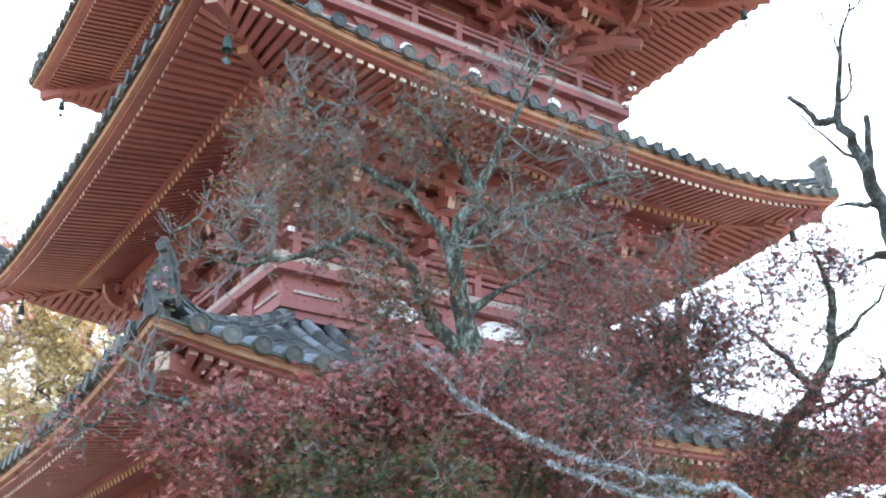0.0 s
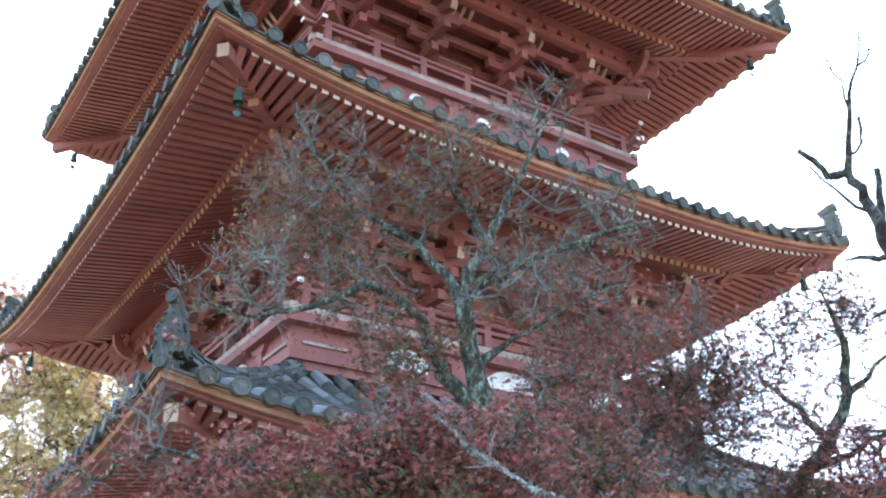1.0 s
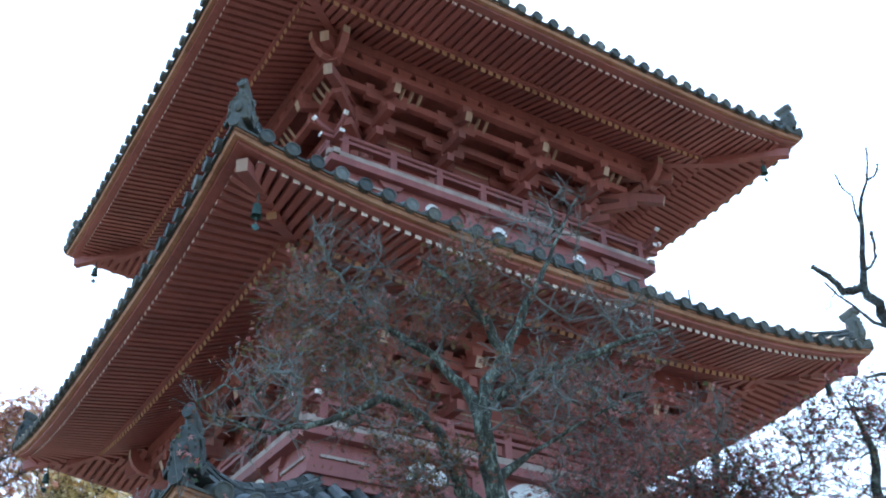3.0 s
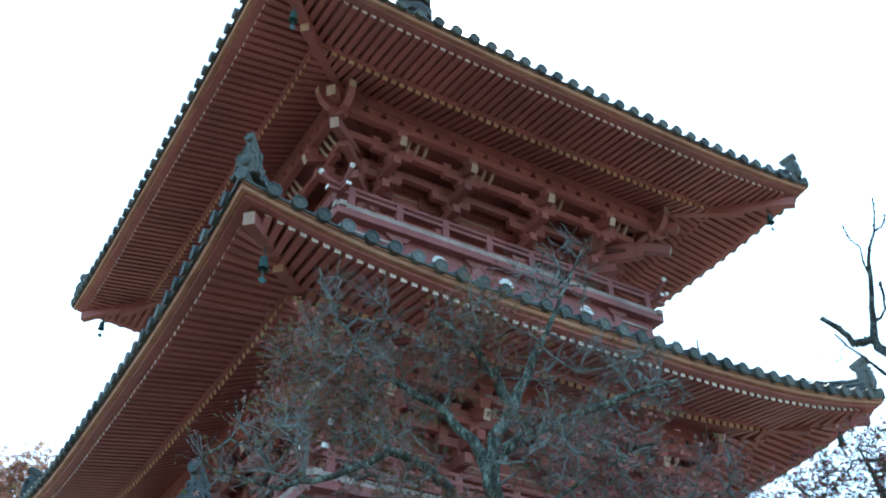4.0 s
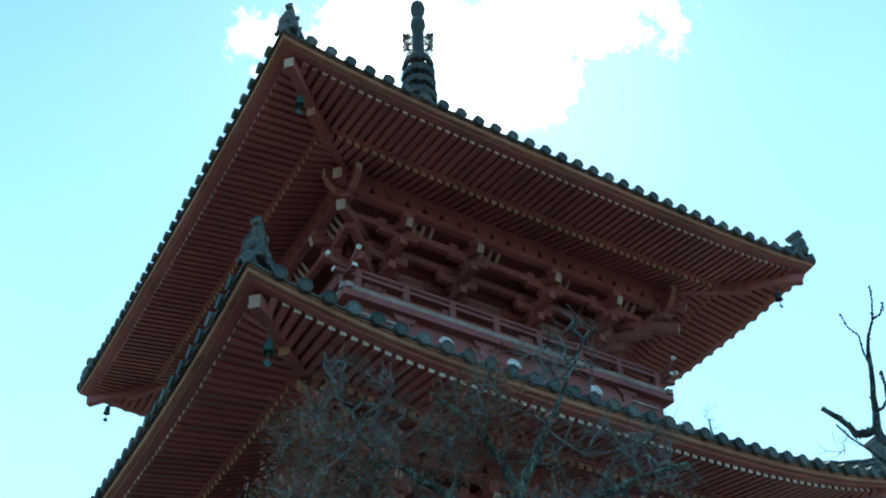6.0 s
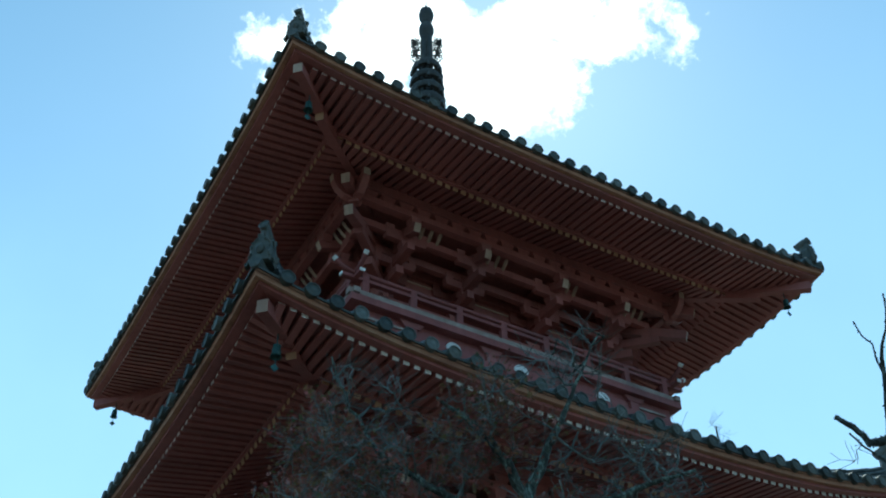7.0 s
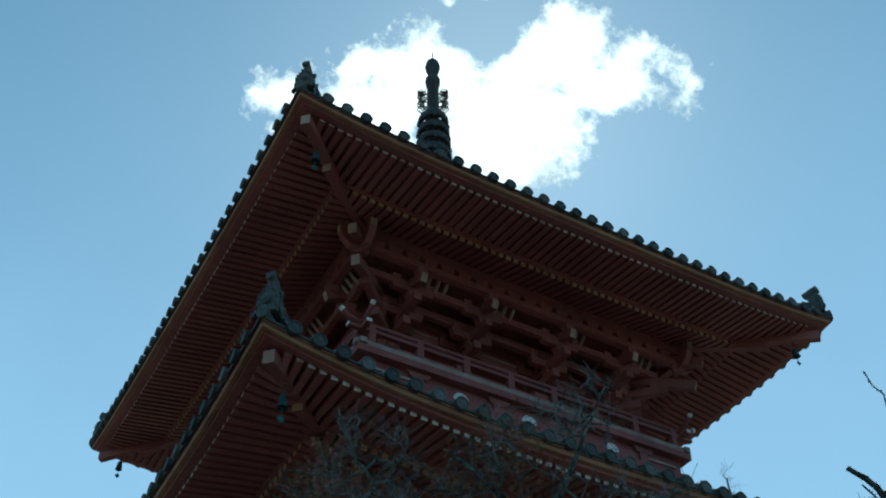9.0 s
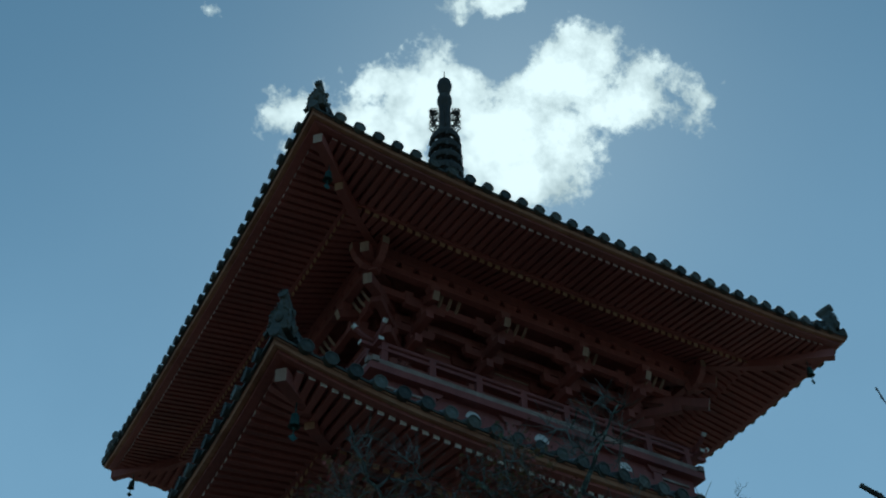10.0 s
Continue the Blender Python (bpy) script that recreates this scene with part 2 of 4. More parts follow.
# ---- mesh building ----
class Build:
    """Collects the faces of one mesh."""

    def __init__(self):
        self.v, self.f, self.m, self.weld = [], [], [], False

    def face(self, idx, mat=0):
        self.f.append(idx)
        self.m.append(mat)

    def box(self, size, at=Matrix.Identity(4), end=None, taper=1.0):
        """A box about the origin of 'at'. end: material of its -y face. taper: width of the bottom against the top."""
        x, y, z = (s / 2 for s in size)
        b = len(self.v)
        for cz, k in ((-z, taper), (z, 1.0)):
            for cx, cy in ((-x, -y), (x, -y), (x, y), (-x, y)):
                self.v.append(at @ Vector((cx * k, cy * k, cz)))
        for q, e in (((3, 2, 1, 0), 0), ((4, 5, 6, 7), 0), ((0, 1, 5, 4), 1), ((1, 2, 6, 5), 0), ((2, 3, 7, 6), 0), ((3, 0, 4, 7), 0)):
            self.face([b + i for i in q], end if (e and end is not None) else 0)

    def tube(self, pts, radii, sides=6, cap=True, mat=0, half=False):
        pts = [Vector(p) for p in pts]
        b, n = len(self.v), len(pts)
        ref = Vector((0, 0, 1)) if abs((pts[-1] - pts[0]).normalized().z) < 0.9 else Vector((1, 0, 0))
        for i, p in enumerate(pts):
            d = (pts[min(i + 1, n - 1)] - pts[max(i - 1, 0)]).normalized()
            s = d.cross(ref).normalized()
            u = s.cross(d)
            for k in range(sides):
                a = 2 * math.pi * k / sides
                self.v.append(p + (s * math.cos(a) + u * math.sin(a)) * radii[i])
        for i in range(n - 1):
            for k in range(sides):
                k2 = (k + 1) % sides
                self.face([b + i * sides + k, b + (i + 1) * sides + k, b + (i + 1) * sides + k2, b + i * sides + k2], mat)
        if cap:
            self.face([b + k for k in range(sides)], mat)
            self.face([b + (n - 1) * sides + k for k in range(sides)][::-1], mat)

    def lathe(self, profile, at=Matrix.Identity(4), sides=16, mat=0):
        b, n = len(self.v), len(profile)
        for r, z in profile:
            for k in range(sides):
                a = 2 * math.pi * k / sides
                self.v.append(at @ Vector((r * math.cos(a), r * math.sin(a), z)))
        for i in range(n - 1):
            for k in range(sides):
                k2 = (k + 1) % sides
                self.face([b + i * sides + k, b + i * sides + k2, b + (i + 1) * sides + k2, b + (i + 1) * sides + k], mat)
        self.face([b + k for k in range(sides)][::-1], mat)
        self.face([b + (n - 1) * sides + k for k in range(sides)], mat)

    def ring(self, profile, rise=None, samples=1, closed=True, side_list=(0, 1, 2, 3), mats=None):
        """Sweeps a profile of (half width, height, lift share) round the square plan. rise(s): lift along a side, s from -1 to 1."""
        n = len(profile)
        self.weld = len(side_list) == 4
        for k in side_list:
            b = len(self.v)
            turn = Matrix.Rotation(k * math.pi / 2, 3, "Z")
            for i in range(samples + 1):
                s = -1 + 2 * i / samples
                for hw, z, share in profile:
                    self.v.append(turn @ Vector((s * hw, -hw, z + (rise(s) * share if rise else 0))))
            for i in range(samples):
                for j in range(n if closed else n - 1):
                    j2 = (j + 1) % n
                    self.face([b + i * n + j, b + i * n + j2, b + (i + 1) * n + j2, b + (i + 1) * n + j], mats[j] if mats else 0)

    def mesh(self, name, mats, smooth=False):
        me = bpy.data.meshes.new(name)
        me.from_pydata([tuple(v) for v in self.v], [], self.f)
        for m in mats if isinstance(mats, (list, tuple)) else [mats]:
            me.materials.append(m)
        me.polygons.foreach_set("material_index", self.m)
        if smooth:
            me.polygons.foreach_set("use_smooth", [True] * len(self.f))
        me.update()
        bm = bmesh.new()
        bm.from_mesh(me)
        if self.weld:
            bmesh.ops.remove_doubles(bm, verts=bm.verts, dist=0.0005)
        if len(bm.faces) < 60000:
            bmesh.ops.recalc_face_normals(bm, faces=bm.faces)
        bm.to_mesh(me)
        bm.free()
        if smooth:
            me.set_sharp_from_angle(angle=radians(40))
        return me


def part(name, build, mats, parent, label="", smooth=False, kind=""):
    ob = new(name, build if isinstance(build, bpy.types.Mesh) else build.mesh(name, mats, smooth))
    ob.parent = parent
    return tagged(ob, label, kind=kind)


def thing(name, label, category, at=(0, 0, 0), group="", kind=""):
    ob = new(name)
    ob.location = at
    return tagged(ob, label, category, group, kind)


def T(x, y, z):
    return Matrix.Translation((x, y, z))


def RX(a):
    return Matrix.Rotation(radians(a), 4, "X")


def RZ(a):
    return Matrix.Rotation(radians(a), 4, "Z")


# ---- ground ----
b = Build()
N = 60
for i in range(N + 1):
    for j in range(N + 1):
        x, y = ((2 * i / N - 1) ** 3) * 1500, ((2 * j / N - 1) ** 3) * 1500
        far = max(0.0, math.hypot(x, y) - 9)
        b.v.append((x, y, min(far, 30) * 0.012 * noise.noise((x * 0.08, y * 0.08, 0))))
for i in range(N):
    for j in range(N):
        a = i * (N + 1) + j
        b.face([a, a + N + 1, a + N + 2, a + 1])
tagged(new("ground", b.mesh("ground", GROUND, True)), "brown earth strewn with fallen leaves", "ground", kind="structure")

# ---- pagoda ----
pagoda = thing("pagoda", "three-storeyed red timber pagoda with grey tiled roofs and an iron spire", "pagoda")

SPACING, PIECE = 0.284, 0.134
# per storey: name of the level, rise of the eave, its curl and power, widening of eaves and of walls, foot and head of the roof
TIERS = [dict(dz=-7.95, curl=0.33, power=3.0, de=0.28, dw=0.42, head=(2.72, 5.62), edge=0.12),
         dict(dz=-4.19, curl=0.40, power=3.0, de=0.10, dw=0.22, head=(2.48, 9.75), edge=0.09),
         dict(dz=0.0, curl=0.20, power=3.6, de=0.0, dw=0.0, head=(0.42, 15.15), edge=0.0)]

# a unit rafter along y, its -y end painted
b = Build()
b.box((1, 1, 1), end=1)
RAFTER_WHITE, RAFTER_PINK, RAFTER_OCHRE = b.mesh("rafter", [RED, WHITE]), b.mesh("rafter", [RED, TIP]), b.mesh("rafter", [RED, OCHRE])
# a round eave-end tile: disc with a raised rim and a boss
b = Build()
b.lathe([(0.080, -0.16), (0.082, 0.0), (0.084, 0.02), (0.070, 0.022), (0.066, 0.012), (0.040, 0.012), (0.030, 0.018), (0.004, 0.02)], RX(90), 14)
END_TILE = b.mesh("eave_tile", TILE, True)


def hang_bell(parent, at):
    b = Build()
    b.tube([(0, 0, 0.16), (0, 0, 0.30)], [0.008, 0.008], 5)
    b.lathe([(0.02, 0.16), (0.042, 0.145), (0.05, 0.07), (0.054, 0.02), (0.066, 0.0), (0.056, 0.0), (0.04, 0.04)], sides=10)
    bell = part("wind_bell", b, BRONZE, parent, "small verdigris bronze wind bell", True)
    bell.location = at
    b = Build()
    b.tube([(0, 0, 0.02), (0, 0, -0.10)], [0.006, 0.006], 5)
    b.box((0.07, 0.006, 0.07), T(0, 0, -0.13) @ Matrix.Rotation(radians(45), 4, "Y"))
    part("clapper", b, BRONZE, bell)


def ridge_ornament(parent, at, turn):
    """An end tile of the hip ridge: shouldered plate with a round tile jutting over it; outwards is -y."""
    b = Build()
    # arched plate with stepped shoulders and a flared foot
    outline = [(-0.17, 0.0), (0.17, 0.0), (0.185, 0.05), (0.165, 0.10), (0.175, 0.20), (0.155, 0.27), (0.105, 0.315), (0.07, 0.33), (0.055, 0.40), (-0.055, 0.40),
               (-0.07, 0.33), (-0.105, 0.315), (-0.155, 0.27), (-0.175, 0.20), (-0.165, 0.10), (-0.185, 0.05)]
    base = len(b.v)
    n = len(outline)
    for y, q in ((-0.045, 0.90), (-0.025, 1.0), (0.07, 1.0), (0.16, 0.86)):
        for x, z in outline:
            b.v.append(Vector((x * q, y, 0.16 + (z - 0.16) * q)))
    b.face([base + i for i in range(n)])
    b.face([base + 3 * n + i for i in range(n)][::-1])
    for r in (0, 1, 2):
        for i in range(n):
            j = (i + 1) % n
            b.face([base + r * n + i, base + r * n + n + i, base + r * n + n + j, base + r * n + j])
    # beaded rim, boss and side scrolls on its face
    for i in range(2, n):
        x, z = outline[i]
        b.lathe([(0.004, -0.02), (0.020, -0.012), (0.022, 0.0), (0.004, 0.016)], T(x * 0.86, -0.05, 0.16 + (z - 0.16) * 0.84) @ RX(90), 7)
    b.lathe([(0.07, -0.01), (0.066, 0.022), (0.04, 0.04), (0.004, 0.05)], T(0, -0.045, 0.17) @ RX(90), 12)
    for m in (-1, 1):
        b.tube([(0.13 * m, 0.03, 0.30), (0.19 * m, 0.02, 0.26), (0.205 * m, 0.02, 0.16), (0.19 * m, 0.02, 0.06), (0.23 * m, 0.02, -0.01), (0.26 * m, 0.03, 0.05)],
               [0.022, 0.032, 0.036, 0.036, 0.034, 0.022], 7)
    # upright round tile on the neck, its disc facing out
    b.tube([(0, 0.20, 0.40), (0, 0.05, 0.49), (0, -0.03, 0.52)], [0.066, 0.072, 0.078], 14)
    b.lathe([(0.070, 0), (0.074, 0.012), (0.060, 0.016), (0.056, 0.006), (0.030, 0.006), (0.022, 0.014), (0.004, 0.016)], T(0, -0.03, 0.52) @ RX(70) @ Matrix.Diagonal((1.1, 1.1, 1, 1)), 14)
    b.tube([(0, 0.05, 0.28), (0, 0.03, 0.40), (0, 0.02, 0.50)], [0.10, 0.062, 0.058], 8)
    b.tube([(0, 0.12, -0.05), (0, -0.04, -0.06), (0, -0.12, -0.05)], [0.08, 0.09, 0.095], 12)
    b.v = [Vector((v.x * 0.70, v.y, v.z)) for v in b.v]
    ob = part("ridge_ornament", b, TILE, parent, "grey ridge-end tile with a round tile jutting above", True)
    ob.matrix_local = T(*at) @ RZ(turn)


def build_roof(level, dz, curl, power, de, dw, head, edge):
    E = 4.585 + de                     # half width at the rafters' tips
    ztip = 11.95 + dz
    rise = lambda s: curl * abs(s) ** power
    eave = E + 0.215                   # half width at the tiles' lip
    zl = ztip + 0.10
    hw1, z1 = head
    prof = []
    for i in range(13):
        v = i / 12
        prof.append((eave + (hw1 - eave) * v, zl + (z1 - zl) * (0.62 * v + 0.38 * v * v), (1 - v) ** 1.6))
    b = Build()
    b.ring(prof + [(hw1, z1 - 0.1, 0.0), (eave - 0.06, zl + 0.02, 1.0)], rise, 48)
    roof = part("roof", b, PAN_SHADED, pagoda, "grey tiled hipped roof with upturned corners", True)

    # boards along the eave: red fascia, ochre board, lip of flat tiles
    for k in range(4):
        b = Build()
        b.ring([(E + 0.022, ztip + 0.010, 1), (E + 0.114, ztip + 0.016, 1), (E + 0.120, ztip + 0.10, 1), (E - 0.10, ztip + 0.12, 1), (E - 0.10, ztip + 0.035, 1)], rise, 40, side_list=(k,))
        part("fascia", b, RED, roof, "red eave fascia")
    for k in range(4):
        b = Build()
        b.ring([(E + 0.126, ztip + 0.050, 1), (E + 0.180, ztip + 0.054, 1), (E + 0.205, ztip + 0.131, 1), (E + 0.0, ztip + 0.135, 1)], rise, 40, side_list=(k,))
        part("eave_board", b, EDGE, roof, "weathered ochre eave board")
    for k in range(4):
        b = Build()
        b.ring([(eave + 0.01, ztip + 0.132, 1), (eave + 0.012, ztip + 0.158, 1), (eave - 0.2, ztip + 0.19, 1), (eave - 0.2, ztip + 0.14, 1)], rise, 40, side_list=(k,))
        part("tile_lip", b, TILE, roof)

    def height(x, hw):
        """The roof's surface on the front slope."""
        v = (hw - eave) / (hw1 - eave)
        return zl + (z1 - zl) * (0.62 * v + 0.38 * v * v) + (1 - v) ** 1.6 * rise(min(1, abs(x) / hw))

    # rows of round cover tiles, each built up of overlapping lengths
    count = int(2 * (eave - 0.16) / SPACING)
    xs = [(i - (count - 1) / 2) * SPACING for i in range(count)]
    rows = Build()
    for k in range(4):
        turn = Matrix.Rotation(k * math.pi / 2, 3, "Z")
        for x in xs:
            hw, end = eave + 0.0, max(hw1, abs(x) + 0.05)
            while hw > end + 0.05:
                nx = max(end, hw - 0.30)
                p = [turn @ Vector((x, -h, height(x, h) + 0.07)) for h in (hw, nx)]
                rows.tube(p, [0.082, 0.070], 8, cap=True)
                hw = nx
    part("cover_tiles", rows, TILE_ROW, roof, "rows of grey round cover tiles", True, kind="stuff")
    rest = Build()
    for k in range(4):
        for x in xs:
            m = RZ(90 * k) @ T(x, -eave - 0.035, height(x, eave) + 0.08)
            if k in (0, 3):
                ob = new("eave_tile", END_TILE)
                ob.parent, ob.matrix_local = roof, m
            else:
                rest.lathe([(0.090, -0.05), (0.092, 0.02), (0.076, 0.022), (0.004, 0.02)], m @ RX(90), 10)
    part("eave_tiles", rest, TILE, roof, kind="stuff")

    # soffit boards, two flights of rafters with the bearer between them
    inner, zin = 3.68 + de, ztip + 0.02
    for k in range(4):
        for name, prof2 in (("soffit_board", [(E + 0.02, 0.022, 1), (inner - 0.1, 0.172, 0.55), (inner - 0.1, 0.202, 0.55), (E + 0.02, 0.052, 1)]),
                            ("soffit_board", [(inner + 0.02, 0.045, 0.55), (2.6 + de, 0.49, 0.0), (2.6 + de, 0.52, 0.0), (inner + 0.02, 0.075, 0.55)]),
                            ("bearer", [(inner + 0.05, 0.065, 0.55), (inner + 0.05, 0.17, 0.55), (inner - 0.12, 0.21, 0.55), (inner - 0.12, 0.08, 0.55)])):
            b = Build()
            b.ring([(hw, z + ztip, q) for hw, z, q in prof2], rise, 40, side_list=(k,))
            part(name, b, RED_BOARD, roof, "red boarded soffit" if name == "soffit_board" else "")
    n = int(2 * (E - 0.12) / PIECE)
    rest = Build()
    for k in range(4):
        for i in range(n):
            x = (i - (n - 1) / 2) * PIECE
            for tip, ztp, share, back, slope, mesh, w in ((E, ztip, 1.0, inner - 0.1, 0.165, RAFTER_PINK if level == 2 or k == 3 else RAFTER_WHITE, 0.078),
                                                          (inner, zin, 0.55, 2.7 + de, 0.415, RAFTER_OCHRE, 0.084)):
                back = max(back, abs(x) + 0.03)
                if tip - back < 0.08:
                    continue
                lift = rise(min(1, abs(x) / tip)) * share
                run = tip - back
                # the rafters' rear ends lie lower in the curl than their tips
                zb = ztp + slope * run + lift * (0.55 if share == 1.0 else 0.25)
                za = ztp + lift
                length = math.hypot(run, zb - za)
                m = RZ(90 * k) @ T(x, -(tip + back) / 2, (za + zb) / 2) @ RX(math.degrees(math.atan2(zb - za, run))) @ Matrix.Diagonal((w, length, 0.062, 1))
                if (k == 0 and level > 0) or (k == 3 and level == 1 and share == 1.0):
                    ob = new("rafter", mesh)
                    ob.parent, ob.matrix_local = roof, m
                else:
                    rest.box((1, 1, 1), m, end=1 if share == 1.0 else 2)
    part("rafters", rest, [RED, TIP, OCHRE], roof, "red rafters with painted ends", kind="stuff")

    # hips: rafters, ridge, end tile, bell
    for k in range(4):
        b = Build()
        d = math.sqrt(2)
        turn = RZ(90 * k - 45)
        zc = ztip + curl
        for r0, z0, r1, zz, w, h, mat in ((4.60 + de, zc - 0.17, 3.4 + de, zc + 0.02, 0.125, 0.15, 1), (4.02 + de, zc - 0.20, 2.4, zc + 0.29, 0.12, 0.15, 2)):
            run = (r0 - r1) * d
            m = turn @ T(0, -(r0 + r1) / 2 * d, (z0 + zz) / 2) @ RX(math.degrees(math.atan2(zz - z0, run)))
            b.box((w, math.hypot(run, zz - z0), h), m, end=mat)
        part("hip_rafter", b, [RED, CREAM, OCHRE], roof, "red hip rafter with a cream painted end")
        b = Build()
        pts = []
        for i in range(15):
            hw = eave - 0.12 + (hw1 - eave + 0.12) * i / 14
            pts.append((hw, height(hw, hw) + 0.15 * max(0, 1 - i / 4) ** 1.5))
        line = [turn @ Vector((0, -hw * d, z)) for hw, z in pts]
        lens = [0.0]
        for p, q in zip(line, line[1:]):
            lens.append(lens[-1] + (q - p).length)

        def along(t):
            i = max(j for j in range(len(lens) - 1) if lens[j] <= t)
            f = (t - lens[i]) / (lens[i + 1] - lens[i])
            return line[i].lerp(line[i + 1], f)

        rng = random.Random(level * 4 + k)
        side = turn.to_3x3() @ Vector((1, 0, 0))
        for course, (off, half, thick, pitch) in enumerate(((-0.01, 0.140, 0.030, 0.25), (0.028, 0.112, 0.022, 0.23), (0.056, 0.122, 0.022, 0.25), (0.084, 0.106, 0.022, 0.24), (0.112, 0.116, 0.022, 0.26))):
            t = -0.0 if course % 2 else 0.12
            while t + pitch < lens[-1]:
                p, q = along(t), along(min(lens[-1] - 1e-4, t + pitch - 0.008))
                lift = off + rng.uniform(-0.004, 0.004)
                w = half + rng.uniform(-0.008, 0.008)
                fwd = (q - p).normalized()
                up = side.cross(fwd)
                up = up if up.z > 0 else -up
                m = Matrix((side, fwd, up)).transposed().to_4x4()
                m.translation = (p + q) / 2 + up * (lift + 0.02)
                b.box((2 * w, (q - p).length, thick), m)
                t += pitch
        t = 0.0
        while t + 0.30 < lens[-1]:
            p, q = along(t), along(t + 0.31)
            b.tube([p + Vector((0, 0, 0.155)), q + Vector((0, 0, 0.150))], [0.066, 0.058], 10)
            t += 0.30
        part("hip_ridge", b, RIDGE, roof, "ridge of stacked grey tiles", True, kind="stuff")
        hw, z = pts[0]
        ridge_ornament(roof, turn @ Vector((0, -hw * d - 0.05, z - 0.02)), 90 * k - 45)
        hang_bell(roof, turn @ Vector((0, -(4.28 + de) * d, zc - 0.50)))
    # ridge where the slope meets the storey above
    if level < 2:
        b = Build()
        b.ring([(hw1 + 0.10, z1 - 0.02, 0), (hw1 + 0.11, z1 + 0.05, 0), (hw1 + 0.08, z1 + 0.06, 0), (hw1 + 0.08, z1 + 0.11, 0), (hw1 + 0.03, z1 + 0.15, 0), (hw1 - 0.08, z1 + 0.15, 0), (hw1 - 0.08, z1 - 0.02, 0)], None, 1)
        part("head_ridge", b, TILE_ROW, roof, "ridge of stacked tiles along the storey above")


for level, tier in enumerate(TIERS):
    build_roof(level, **tier)


def bracket_set(parent, m, wall, out, dz, corner):
    """Stepped brackets over one post, outwards -y of m, with blocks, arms and a tail rafter."""
    b = Build()
    k = math.sqrt(2) if corner else 1.0
    s = [(wall + (out - wall) * f) * k for f in (0.0, 0.36, 0.70, 1.0)]
    wide = 0.12
    b.box((0.30, 0.30, 0.16), m @ T(0, -s[0], 11.06 + dz), taper=0.7)
    for lev, (reach, z) in enumerate(((s[1], 11.22), (s[2], 11.42))):
        L = reach - s[0] + 0.35
        b.box((wide, L, 0.14), m @ T(0, -(reach + s[0]) / 2 - 0.02, z + dz))
        b.box((0.17, 0.17, 0.11), m @ T(0, -reach + 0.02, z + 0.125 + dz), taper=0.72)
        if not corner:
            for y, half in ((reach, 0.36), (s[0] + 0.02, 0.40 + 0.1 * lev)):
                b.box((2 * half, wide * 0.9, 0.13), m @ T(0, -y, z + 0.24 + dz), taper=0.92)
                for x in (-half + 0.08, 0, half - 0.08):
                    b.box((0.15, 0.15, 0.10), m @ T(x, -y, z + 0.355 + dz), taper=0.72)
    tails = ((s[3] + 0.09, 11.62, 0.42),) if not corner else ((3.24 * k + out * k - 2.95 * k, 11.84, 0.36), (3.10 * k + out * k - 2.95 * k, 11.40, 0.42))
    for reach, z, slope in tails:
        L = reach - s[0] + 0.3
        ang = math.degrees(math.atan(slope / k))
        c = m @ T(0, -reach, z + dz) @ RX(ang) @ T(0, L / 2, 0.0)
        b.box((0.105, L, 0.145) if not corner else (0.13, L, 0.16), c, end=1)
    b.box((0.18, 0.18, 0.12), m @ T(0, -s[3] + 0.02, 11.78 + dz), taper=0.72)
    part("bracket_set", b, [RED, CREAM], parent, "stepped red timber brackets with a cream-ended tail rafter")


